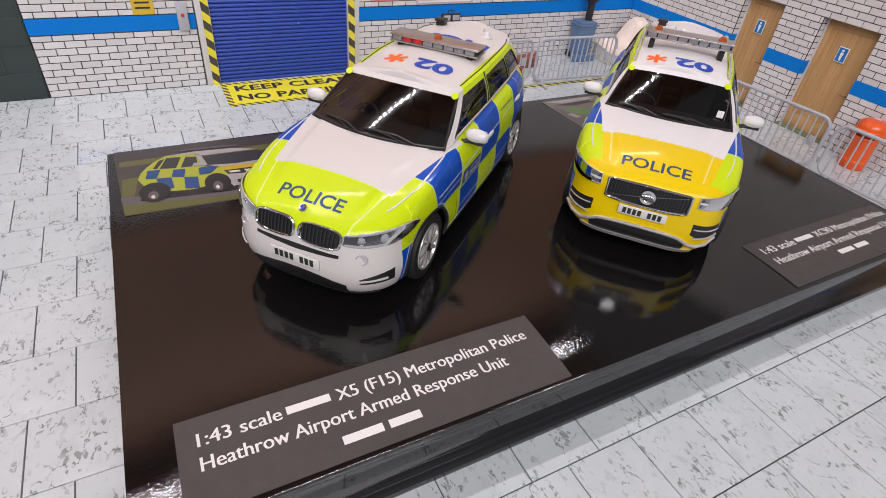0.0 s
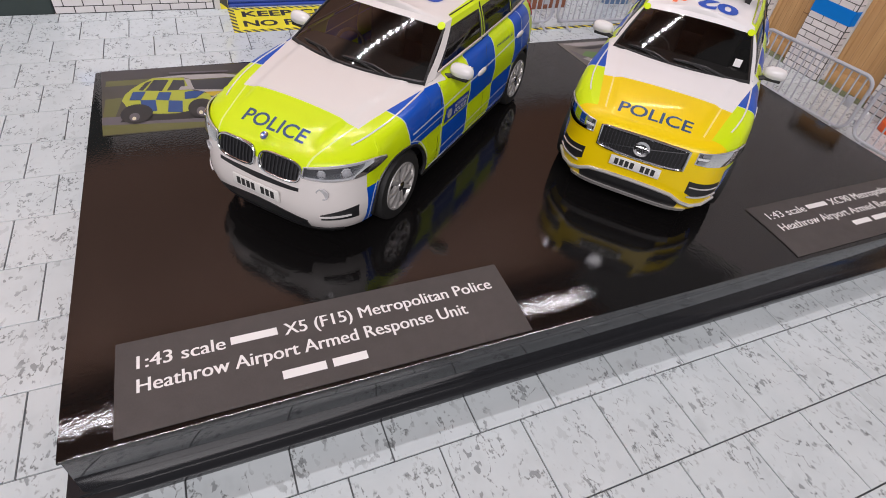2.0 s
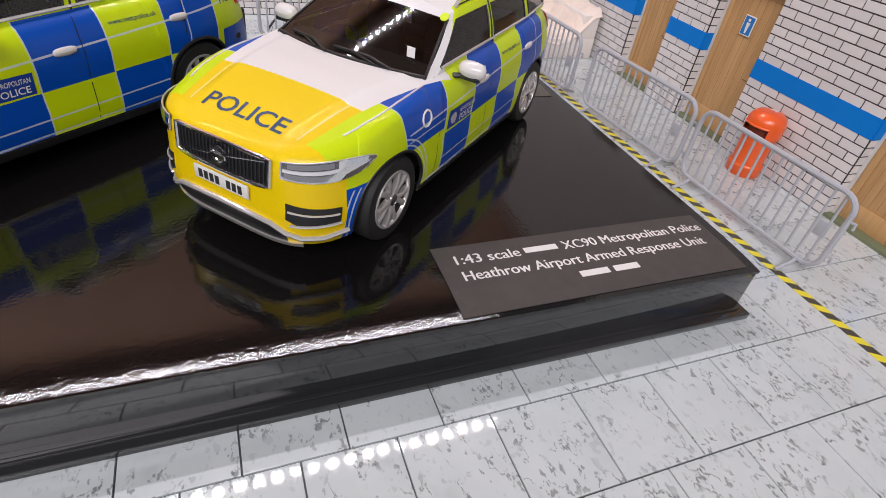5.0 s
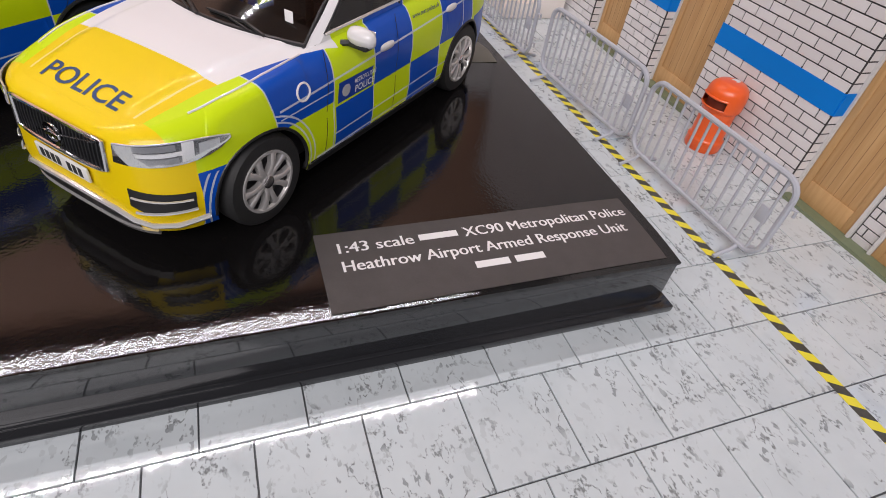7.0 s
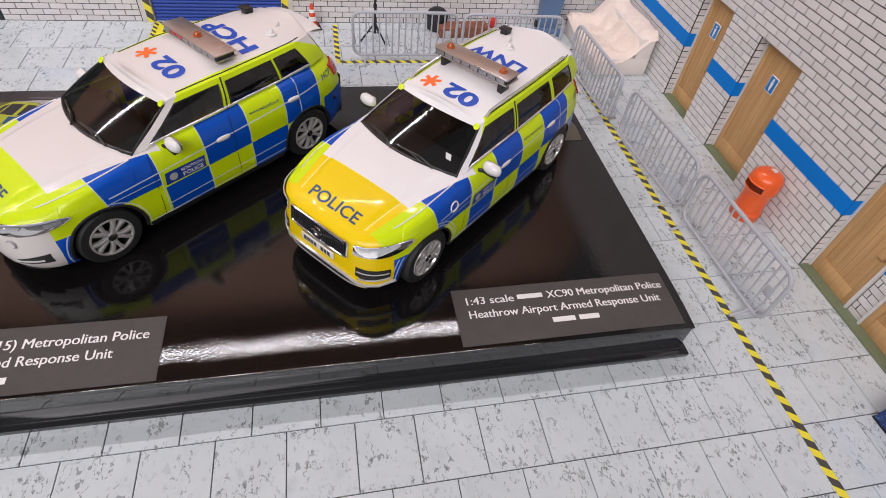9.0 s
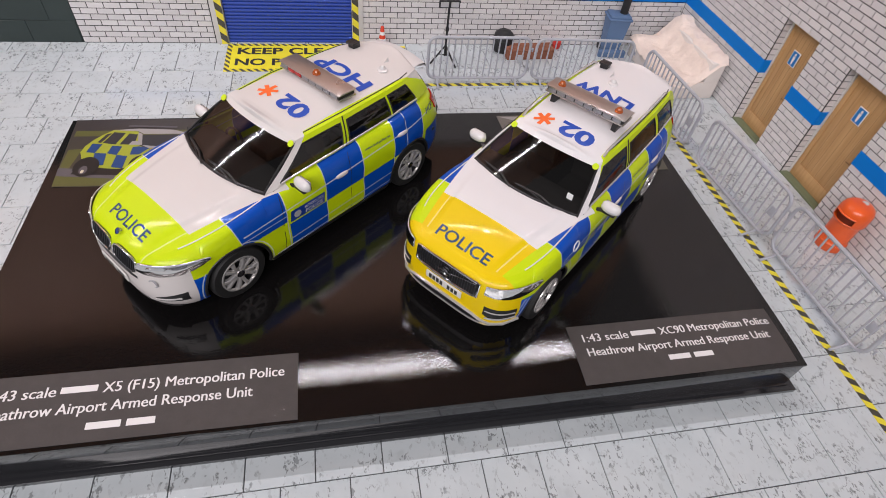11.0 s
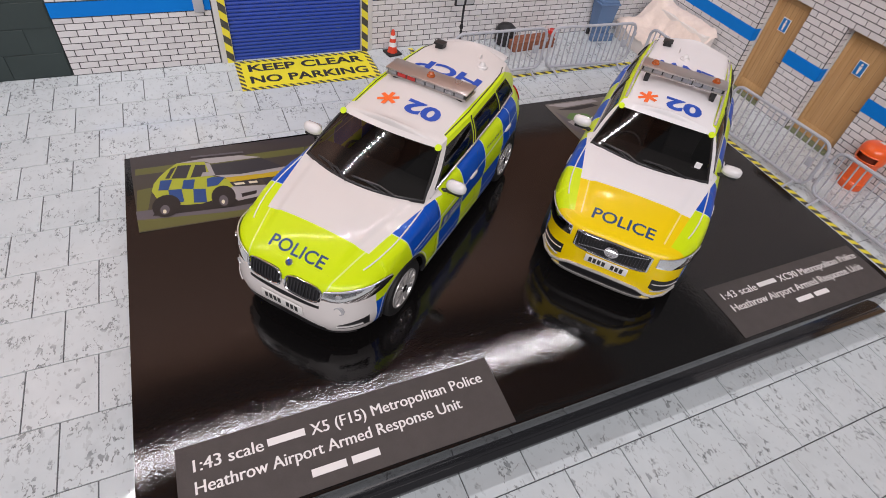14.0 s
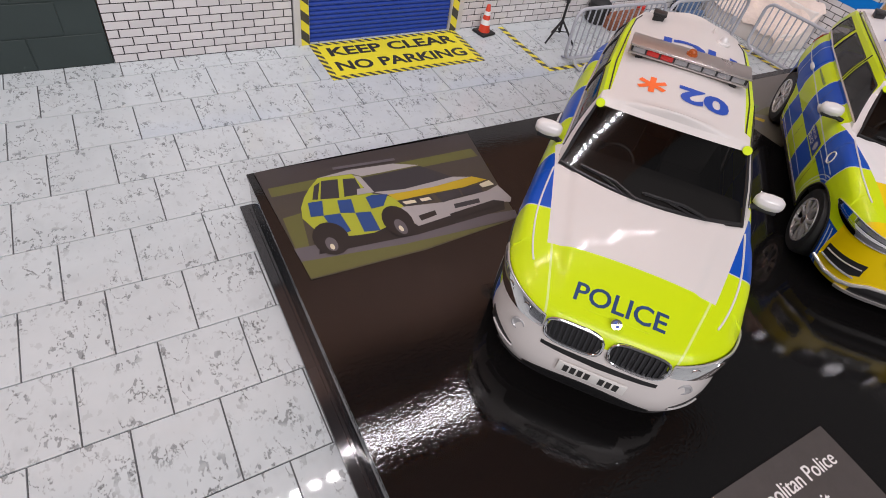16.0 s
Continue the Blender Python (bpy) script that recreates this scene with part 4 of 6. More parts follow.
    roof = Build().sheet(rows).weld().out("roof", paint, car, "white roof with lime edges", smooth=50)

    for side in (1, -1):
        Build().tube([(p.x, side * p.y * 0.93, roof_z(p.x, p.y * 0.93) + 0.02) for p in top if p.y > 13.4 and p.x < 4], 0.17, 6).out("roof_joint", M_TRIM, car, "dark joint line along the roof")
    x0, z0, long = top[-1].x, top[-1].z, s["spoiler"]
    rows = [[(x0 + 3.0 - (long + 3.0) * f, y * (1 - 0.1 * f), z0 - 0.2 + 1.2 * (1 - (y / 11.2) ** 2) - 1.2 * f * f + up) for y in np.linspace(-11.2, 11.2, 13)] for f, up in ((0.0, -0.3), (0.3, 0.0), (0.65, 0.05), (1.0, -0.1), (1.0, -0.7), (0.5, -0.7))]
    tail_wing = Build().sheet(rows).out("roof_spoiler", M_PAINT_WHITE, car, "white roof spoiler over the rear window")
    Build().tube([(x, y, z - 0.35) for x, y, z in rows[3]], 0.22, 6).out("spoiler_edge", M_TRIM, tail_wing, "black lower edge")

    def drape(text, size, wide, x, y, turn, material, height, lift, name, parent, bold=0.0, tall=None):
        v, f = words(text, size, bold=bold)
        lo_x, hi_x = min(p[0] for p in v), max(p[0] for p in v)
        lo_y, hi_y = min(p[1] for p in v), max(p[1] for p in v)
        ky = (tall / (hi_y - lo_y)) if tall else 1.0
        m = local(x, y, 0, 0, 0, turn)
        out = []
        for p in v:
            w = m @ Vector(((p[0] - (lo_x + hi_x) / 2) * wide / (hi_x - lo_x), (p[1] - (lo_y + hi_y) / 2) * ky, 0))
            out.append((w.x, w.y, height(w.x, w.y) + lift))
        return Build().add(out, f).out(name, material, parent, "printed lettering", smooth=0)

    drape("POLICE", 4, s["police_wide"], s["police_x"], 0, 90, M_PAINT_BLUE, body.cover, 0.10, "lettering", bonnet, 0.06, s["police_tall"])
    drape("02", 5, s["mark_wide"], s["mark_x"], s["mark_y"], -90, M_ROOF_BLUE, roof_z, 0.12, "lettering", roof, 0.2, 6.3)
    star = Build()
    for a in range(3):
        m = local(s["mark_x"], s["star_y"], 0, 0, 0, 60 * a)
        q = [m @ Vector((sx * 3.1, sy * 0.62, 0)) for sx, sy in ((-1, -1), (1, -1), (1, 1), (-1, 1))]
        star.add([(p.x, p.y, roof_z(p.x, p.y) + 0.14 + 0.01 * a) for p in q], [(0, 1, 2, 3)])
    star.out("orange_star", M_ORANGE_INK, roof, "orange star mark", smooth=0)
    drape(s["code"], 6, s["code_wide"], s["code_x"], s["code_y"], -90, M_ROOF_BLUE, roof_z, 0.14, "lettering", roof, 0.22, 6.2)
    # spots at the windscreen's upper corners
    c = ws[-1][7]
    for side in (1, -1):
        d = (Vector(ws[-1][8]) - Vector(ws[-1][5])).normalized()
        Build().lathe([(0.95, 0), (0.93, 0.14), (0.01, 0.16)], 18, local(c[0] + 0.45, c[1] * side * 0.965, c[2] + 0.5, 0, 42, 0), cap=False).out("corner_spot", M_PAINT_LIME, car, "lime spot marker")
    # wipers
    for y0, y1 in ((11.5, -1.0), (-2.5, -13.5)):
        def on_ws(y, v):
            f = abs(y) / 17.9
            i = min(len(ws) - 1, f * (len(ws) - 1))
            a, b = ws[int(i)], ws[min(len(ws) - 1, int(i) + 1)]
            j = v * 8
            p = Vector(a[int(j)]).lerp(Vector(b[int(j)]), i - int(i))
            return Vector((p.x + 0.35, y, p.z + 0.35))
        arm = [on_ws(y0, 1 / 8) + Vector((0.5, 0, 0.1)), on_ws(y0 * 0.6 + y1 * 0.4, 2 / 8), on_ws(y1, 2 / 8)]
        Build().tube(arm, 0.32, 6).tube([on_ws(y0 * 0.75 + y1 * 0.25, 1 / 8), on_ws(y0 * 0.3 + y1 * 0.7, 2 / 8), on_ws(y1 * 1.05 - y0 * 0.05, 2 / 8)], 0.2, 6).out("wiper", M_TRIM, car, "black wiper")
    # mirrors
    for side in (1, -1):
        mx, my, mz = s["mirror"]
        Build().tube([(mx + 1.5, side * (my - 3.5), mz - 1.6), (mx + 0.5, side * (my - 1.0), mz - 1.1)], 0.6, 8).cbox(mx - 0.6, mx + 1.6, side * my - 2.0, side * my + 2.0, mz - 1.8, mz - 0.9, 0.3).out("mirror_arm", M_TRIM, car, "black mirror arm")
        cap = Build()
        rows = []
        for i in range(11):
            a = math.pi * i / 10
            rows.append([(mx + (1.9 * math.sin(a) ** 0.7) * math.cos(b) * (1.0 if math.cos(b) > 0 else 0.45), side * (my + 2.9 * -math.cos(a)), mz + 1.85 * math.sin(a) ** 0.6 * math.sin(b)) for b in [2 * math.pi * j / 20 for j in range(21)]])
        cap.sheet(rows, flip=side > 0)
        mirror_ob = cap.out("mirror", M_PAINT_WHITE, car, "white mirror housing", smooth=60)
        Build().cbox(mx - 1.0, mx - 0.85, side * my - 2.2, side * my + 2.2, mz - 1.2, mz + 1.3, 0.05).out("mirror_glass", M_CHROME, mirror_ob, "mirror glass")
    # wheels and arch lips
    for a in s["axles"]:
        for side in (1, -1):
            wheel(car, a, side * (s["track"] - 2.8), s["tyre"], side)
            pts = []
            for i in range(25):
                an = math.pi * (i / 24) * 1.12 - 0.19
                x = a + s["arch"] * math.cos(an)
                z = 8.4 + s["arch"] * math.sin(an)
                pts.append(body.point(body.q_of_x(x, z), z, -0.15, side))
            Build().tube(pts, s["lip"], 6).out("arch_lip", M_TRIM, car, "black wheel arch lip")
    # sills
    for side in (1, -1):
        body.block(body.q_of_x(s["axles"][0] - s["arch"] - 0.3), body.q_of_x(s["axles"][1] + s["arch"] + 0.3), lambda f: 4.9, lambda f: 6.7, -1.2, 0.25, side).out("sill", M_TRIM, car, "black sill")
        body.block(body.q_of_x(s["axles"][0] - s["arch"] - 0.6), body.q_of_x(s["axles"][1] + s["arch"] + 0.6), 6.75, 7.1, 0.0, 0.2, side).out("sill_strip", M_CHROME, car, "bright sill strip")
        # door gaps
        for x0, x1, z0, z1 in s["gaps"]:
            n = 10
            rows = []
            for i in range(n + 1):
                z = z0 + (z1 - z0) * i / n
                x = x0 + (x1 - x0) * i / n
                rows.append([body.point(body.q_of_x(x - 0.09, z), z, 0.03, side), body.point(body.q_of_x(x + 0.09, z), z, 0.03, side)])
            Build().sheet(rows, flip=side < 0).out("door_gap", M_TRIM, car, smooth=0)
        for hx, hz in s["handles"]:
            p = body.point(body.q_of_x(hx, hz), hz, 0, side)
            h = Build()
            rows = [[(p[0] + 2.3 * -math.cos(a), p[1] + side * (0.15 + 0.55 * math.sin(a) ** 0.6 * max(0, math.cos(b))), p[2] + 0.85 * math.sin(a) ** 0.5 * math.sin(b)) for b in [2 * math.pi * j / 14 for j in range(15)]] for a in [math.pi * i / 10 for i in range(11)]]
            h.sheet(rows, flip=side < 0)
            h.out("door_handle", M_PAINT_WHITE, car, "white door handle", smooth=60)
        # tail lamps
        body.block(body.q_of_x(-50.0, 24), body.q_of_x(-50.0, 24) + 0.22, lambda f: 22.6 - f, lambda f: 26.4, -0.2, 0.35, side, 8, 4).out("tail_lamp", M_RED_LENS, car, "red tail lamp")
        # door crest and lettering
        panel = body.patch(body.q_of_x(16.0, 19), body.q_of_x(s["xs1"] + 0.8, 19), 16.1, 20.2, 0.06, side, 8, 3).out("door_panel", M_LOGO_BLUE, car, "blue panel with white lettering")
        crest = Build()
        p = body.point(body.q_of_x(13.7, 18.1), 18.1, 0.1, side)
        crest.lathe([(1.25, 0), (1.25, 0.06), (0.75, 0.07), (0.01, 0.07)], 10, local(p[0], p[1], p[2], -90 * side, 0, 0), cap=False).out("crest", M_LENS, panel, "silver crest shape")
        for text, z, w, h in (("METROPOLITAN", 19.0, 6.8, 1.0), ("POLICE", 17.3, 6.2, 1.35)):
            side_words(body, text, 7.8, z, w, h, side, M_WHITE_INK, panel, 0.12)
        side_words(body, "www.met.police.uk", s["web_x"], 25.4, 11.0, 1.2, side, M_PAINT_BLUE, car, 0.08)
        side_words(body, s["code"], -45.5, 25.0, 5.0, 2.0, side, M_PAINT_BLUE, car, 0.08)
    # number plate, with its characters left as bars
    z0, z1, px = s["plate"]
    pl = Build().cbox(px - 0.4, px, -6.0, 6.0, z0, z1, 0.12).out("number_plate", M_PLATE, car, "white number plate with dark bars")
    for i in range(8):
        if i != 4:
            Build().box(px, px + 0.05, -4.9 + i * 1.25, -4.0 + i * 1.25, z0 + 0.45, z1 - 0.45).out("plate_bar", M_INK, pl, smooth=0)
    # light bar
    bx0, bx1, bz0, bz1, beacons = s["bar"]
    bar = Build().cbox(bx0 + 0.4, bx1 - 0.4, -12.8, 12.8, bz0, bz1 - 0.55, 0.2).out("light_bar", M_TRIM, car, "low police light bar on the roof")
    Build().cbox(bx0, bx1, -13.3, 13.3, bz1 - 0.55, bz1, 0.25).out("bar_lid", M_BAR_TOP, bar, "brushed metal lid")
    Build().cbox(bx0 + 0.1, bx1 - 0.1, -13.2, 13.2, bz0 - 0.2, bz0 + 0.25, 0.1).out("bar_tray", M_BAR_TOP, bar)
    for i in range(8):
        yy = -12.4 + i * 3.12
        for xa, xb in ((bx1 - 0.5, bx1 - 0.15), (bx0 + 0.15, bx0 + 0.5)):
            Build().cbox(xa, xb, yy, yy + 2.7, bz0 + 0.3, bz1 - 0.6, 0.08).out("bar_lens", M_RED_LENS if i in s["red_lenses"] else M_LAMP, bar, "red lamp lens" if i in s["red_lenses"] else "pale lamp lens")
    for y in beacons:
        Build().lathe([(1.25, 0), (1.2, 0.35), (0.95, 0.5), (0.95, 0.75), (0.7, 1.1), (0.01, 1.25)], 20, local((bx0 + bx1) / 2, y, bz1), cap=False).out("beacon", M_AMBER_LENS, bar, "amber beacon")
    for y in (-10.5, 10.5):
        z = roof_z((bx0 + bx1) / 2, y)
        Build().cbox(bx0 + 1.2, bx1 - 1.2, y - 0.8, y + 0.8, z - 0.3, bz0, 0.15).out("bar_foot", M_TRIM, bar)
    # roof camera and aerial dome
    cx, cy = s["camera_box"]
    z = roof_z(cx, cy)
    Build().cbox(cx - 1.6, cx + 1.4, cy - 1.4, cy + 1.4, z - 0.2, z + 1.9, 0.3).cbox(cx - 1.2, cx + 2.0, cy - 1.7, cy + 1.7, z + 1.4, z + 2.1, 0.2).out("roof_camera", M_TRIM, car, "black roof box")
    dx, dy = s["dome"]
    z = roof_z(dx, dy)
    Build().lathe([(1.7, -0.1), (1.65, 0.3), (1.0, 0.5), (0.8, 1.2), (0.5, 1.6), (0.01, 1.7)], 20, local(dx, dy, z), cap=False).out("aerial_dome", M_PAINT_WHITE, car, "white aerial dome")
    Build().add([(dx - 3.0, dy - 2.6, z), (dx - 5.2, dy - 2.9, z), (dx - 5.2, dy - 2.3, z), (dx - 5.2, dy - 2.6, z + 1.5)], [(0, 1, 3), (0, 3, 2), (1, 2, 3)]).out("shark_fin", M_PAINT_WHITE, car, smooth=0)
    return car, body, roof_z, top


def side_words(body, text, x, z, wide, tall, side, material, parent, off):
    """Lettering on the flank; reads forwards on either side of the car."""
    v, f = words(text, 2.0, bold=0.02)
    lo_x, hi_x = min(p[0] for p in v), max(p[0] for p in v)
    lo_y, hi_y = min(p[1] for p in v), max(p[1] for p in v)
    out = []
    for p in v:
        a = ((p[0] - lo_x) / (hi_x - lo_x) - 0.5) * wide
        zz = z + ((p[1] - lo_y) / (hi_y - lo_y) - 0.5) * tall
        out.append(body.point(body.q_of_x(x - side * a, zz), zz, off, side))
    return Build().add(out, f).out("lettering", material, parent, "printed lettering", smooth=0)


def head_lamp(car, body, q0, q1, lo, hi, side, eyes, rounds=()):
    """Chrome bowl, bright elements and a clear cover."""
    lamp = body.patch(q0, q1, lo, hi, 0.06, side, 14, 4).out("headlight", M_BOWL, car, "dark chrome headlight behind clear glass")
    for f0, f1, a, b, mat in eyes:
        body.block(q0 + (q1 - q0) * f0, q0 + (q1 - q0) * f1, lambda f: lo(f0 + (f1 - f0) * f) * (1 - a) + hi(f0 + (f1 - f0) * f) * a,
                   lambda f: lo(f0 + (f1 - f0) * f) * (1 - b) + hi(f0 + (f1 - f0) * f) * b, 0.06, 0.3, side, 8, 3).out("lamp_element", mat, lamp, "bright lamp element")
    for f, r in rounds:          # round lamps with bright rims
        zz = lo(f) * 0.5 + hi(f) * 0.5
        p, p2 = Vector(body.point(q0 + (q1 - q0) * f, zz, 0.1, side)), Vector(body.point(q0 + (q1 - q0) * f, zz, 1.1, side))
        m = Matrix.Translation(p) @ (p2 - p).to_track_quat("Z", "Y").to_matrix().to_4x4()
        Build().lathe([(r, 0), (r, 0.28), (r * 0.82, 0.3), (r * 0.78, 0.12)], 20, m, cap=False).out("lamp_ring", M_CHROME, lamp, "bright ring")
        Build().lathe([(r * 0.78, 0.1), (r * 0.5, 0.3), (0.01, 0.36)], 20, m, cap=False).out("lamp_eye", M_LENS, lamp, "pale round lens")
    body.patch(q0, q1, lo, hi, 0.55, side, 14, 4).out("lamp_glass", M_CLEAR, lamp, "clear lamp glass", smooth=60).visible_shadow = False
    ring = [body.point(q0 + (q1 - q0) * i / 14, hi(i / 14), 0.3, side) for i in range(15)] + [body.point(q0 + (q1 - q0) * i / 14, lo(i / 14), 0.3, side) for i in range(14, -1, -1)]
    Build().tube(ring + ring[:1], 0.13, 6).out("lamp_rim", M_ALLOY, lamp)


# ---------------------------------------------------------------- first car: split grille, lime bonnet
SPEC_A = dict(
    label="white model police car with lime and blue chequers, lime bonnet front", x=79.0, y=78.8, turn=math.degrees(math.atan2(-0.645, -0.764)),
    paint=M_LIVERY, flare=1.2, corner=4.3, round=2.0, arch=9.9, lip=0.5, axles=(34.1, -34.1), track=21.6, tyre=8.5,
    nose=([4, 7, 10, 13, 16, 18.5, 20.5, 22, 24], [53.2, 55.4, 56.0, 55.8, 55.2, 54.7, 53.9, 53.0, 51.8]),
    tail=([4, 8, 12, 18, 24, 29], [54.5, 57.0, 57.6, 57.0, 55.0, 51.5]),
    half=([4, 6, 9, 12, 15, 18, 20, 21.5, 24, 27, 30], [20.6, 21.5, 22.1, 22.2, 21.9, 22.1, 22.3, 22.2, 21.6, 20.9, 20.0]),
    shoulder=([-60, -54, -37, -10, 15, 21, 33, 42, 48, 52, 56], [27.6, 28.4, 29.0, 28.2, 27.2, 26.7, 25.4, 24.2, 23.1, 22.4, 22.0]),
    sill=([-60, -50, -44, -30, 30, 44, 50, 56], [8.5, 7.5, 6.0, 5.6, 5.2, 4.8, 4.8, 5.2]),
    crown=([13, 24, 33, 42, 45, 47, 48.5, 49.5, 50.3, 50.8, 51.1], [0.4, 0.8, 1.4, 1.6, 1.35, 1.05, 0.75, 0.5, 0.25, 0.1, 0.0]),
    roof_crown=1.9, spoiler=4.6, xs1=3.0, web_x=-18.8, mirror=(11.3, 23.0, 28.0), handles=((-3.2, 22.4), (-29.4, 23.9)), plate=(11.0, 13.6, 56.4),
    gaps=((18.9, 18.1, 7.4, 26.6), (-6.5, -6.9, 7.4, 27.8), (-24.5, -30.5, 9.0, 20.0), (-30.5, -31.5, 20.0, 28.4)),
    bar=(-18.0, -11.2, 38.9, 40.9, (0.0,)), red_lenses=(1, 2), police_x=48.6, police_wide=15.6, police_tall=3.1, mark_x=-1.4, mark_y=4.7, mark_wide=10.8, star_y=-6.2, code="HCP", code_x=-23.6, code_y=0.9, code_wide=21.5,
    camera_box=(-37.6, -8.6), dome=(-34.0, 8.0),
    cabin=dict(bulge=0.55, glass=("windscreen", "front_window", "rear_door_window", "quarter_window", "rear_window"),
               ring=[("start", 0, (25.2, 0, 27.1), (8.4, 0, 36.3)),
                     ("windscreen", 10, (20.8, 18.2, 26.7), (6.2, 15.2, 35.3)),
                     ("front_pillar", 2, (17.2, 19.0, 27.0), (3.0, 15.3, 35.5)),
                     ("front_window", 8, (-6.8, 19.0, 28.0), (-8.6, 15.9, 36.2)),
                     ("door_pillar", 2, (-9.6, 18.9, 28.1), (-10.8, 15.9, 36.2)),
                     ("rear_door_window", 8, (-27.6, 18.5, 28.6), (-26.6, 15.4, 36.5)),
                     ("door_edge", 1, (-28.8, 18.4, 28.7), (-27.8, 15.3, 36.5)),
                     ("quarter_window", 5, (-40.5, 17.6, 29.2), (-36.0, 14.7, 36.5)),
                     ("rear_pillar", 4, (-48.8, 14.5, 29.0), (-44.6, 12.2, 36.2)),
                     ("rear_window", 8, (-51.4, 0, 29.0), (-47.4, 0, 36.6))]))
car_a, body_a, roof_a, top_a = police_car(SPEC_A)


def front_block(body, y0, y1, lo, hi, off0, off1, side=1, nq=10, nz=3, zq=15):
    return body.block(body.q_of_y(y0, zq), body.q_of_y(y1, zq), lo, hi, off0, off1, side, nq, nz)


def kidney(f):
    return (1 - abs(2 * min(max(f, 0.0), 1.0) - 1) ** 3.4) ** (1 / 3.4)


for side in (1, -1):
    head_lamp(car_a, body_a, body_a.q_of_y(10.9), body_a.q_of_x(41.4), lambda f: 18.2 - 0.3 * f + 1.9 * f ** 6, lambda f: 20.2 + 1.9 * f ** 0.9 - 1.9 * f ** 5, side,
              [(0.04, 0.93, 0.03, 0.12, M_LENS), (0.06, 0.9, 0.86, 0.97, M_ALLOY), (0.78, 0.92, 0.3, 0.7, M_LAMP)], ((0.30, 0.95), (0.60, 1.15)))
    # split grille: black well, upright bars, bright surround
    g = front_block(body_a, 0.8, 10.3, lambda f: 18.75 - 2.05 * kidney(f), lambda f: 18.75 + 2.05 * kidney(f) - 0.2 * f, -0.3, 0.08, side, 20).out("grille", M_TRIM, car_a, "black grille with bright surround")
    for i in range(10):
        f = 0.07 + i * 0.094
        front_block(body_a, 0.8 + 9.5 * f, 1.1 + 9.5 * f, 18.75 - 1.9 * kidney(f), 18.65 + 1.9 * kidney(f), 0.05, 0.42, side, 1, 3).out("grille_bar", M_ALLOY_DARK, g)
    ring = []
    for i in range(40):
        a = 2 * math.pi * i / 40
        ca, sa = math.cos(a), math.sin(a)
        r = (abs(ca) ** 3.4 + abs(sa) ** 3.4) ** (-1 / 3.4)
        ring.append(body_a.point(body_a.q_of_y(5.55 + 4.95 * ca * r), 18.7 + 2.12 * sa * r, 0.3, side))
    Build().tube(ring + ring[:1], 0.27, 8).out("grille_surround", M_CHROME, g, "chrome surround")
    p = body_a.point(body_a.q_of_y(14.9), 15.0, 0.0, side)
    Build().lathe([(1.35, -0.2), (1.35, 0.2), (1.1, 0.22), (1.0, 0.0), (0.01, -0.05)], 20, local(p[0], p[1], p[2], 0, 90, side * 18), cap=False).out("fog_lamp", M_LENS, car_a, "round fog lamp")
    vent = front_block(body_a, 14.6, 19.4, lambda f: 8.6 - 0.2 * f, lambda f: 10.0 + 1.5 * f, -0.1, 0.1, side).out("side_vent", M_TRIM, car_a, "black bumper vent")
    front_block(body_a, 14.4, 18.6, 9.4, 9.75, 0.1, 0.4, side, 8, 1).out("vent_blade", M_PAINT_WHITE, vent)
    front_block(body_a, 0.0, 12.0, 5.2, lambda f: 9.6 - 1.6 * f * f, -0.2, 0.12, side).out("lower_intake", M_TRIM, car_a, "black lower intake")
    front_block(body_a, 0.0, 10.4, lambda f: 14.3 + 0.5 * f, lambda f: 15.5, -0.2, 0.1, side).out("bumper_slot", M_TRIM, car_a, "black slot over the number plate")
    front_block(body_a, 0.0, 17.5, 4.3, 5.3, -0.6, 0.5, side).out("splitter", M_TRIM, car_a, "black front splitter")
badge_at = local(52.0, 0, 22.4, 0, 40, 0)
badge = Build().lathe([(0.92, -0.3), (0.9, 0.16), (0.72, 0.2), (0.01, 0.2)], 24, badge_at, cap=False).out("badge", M_CHROME, car_a, "round bonnet badge")
for a0 in (0, math.pi):
    fan = [(0, 0, 0.23)] + [(0.6 * math.cos(a0 + i * math.pi / 12), 0.6 * math.sin(a0 + i * math.pi / 12), 0.23) for i in range(7)]
    Build().add(fan, [(0, i, i + 1) for i in range(1, 7)], badge_at).out("badge_quarter", M_LOGO_BLUE, badge, "blue quarter", smooth=0)

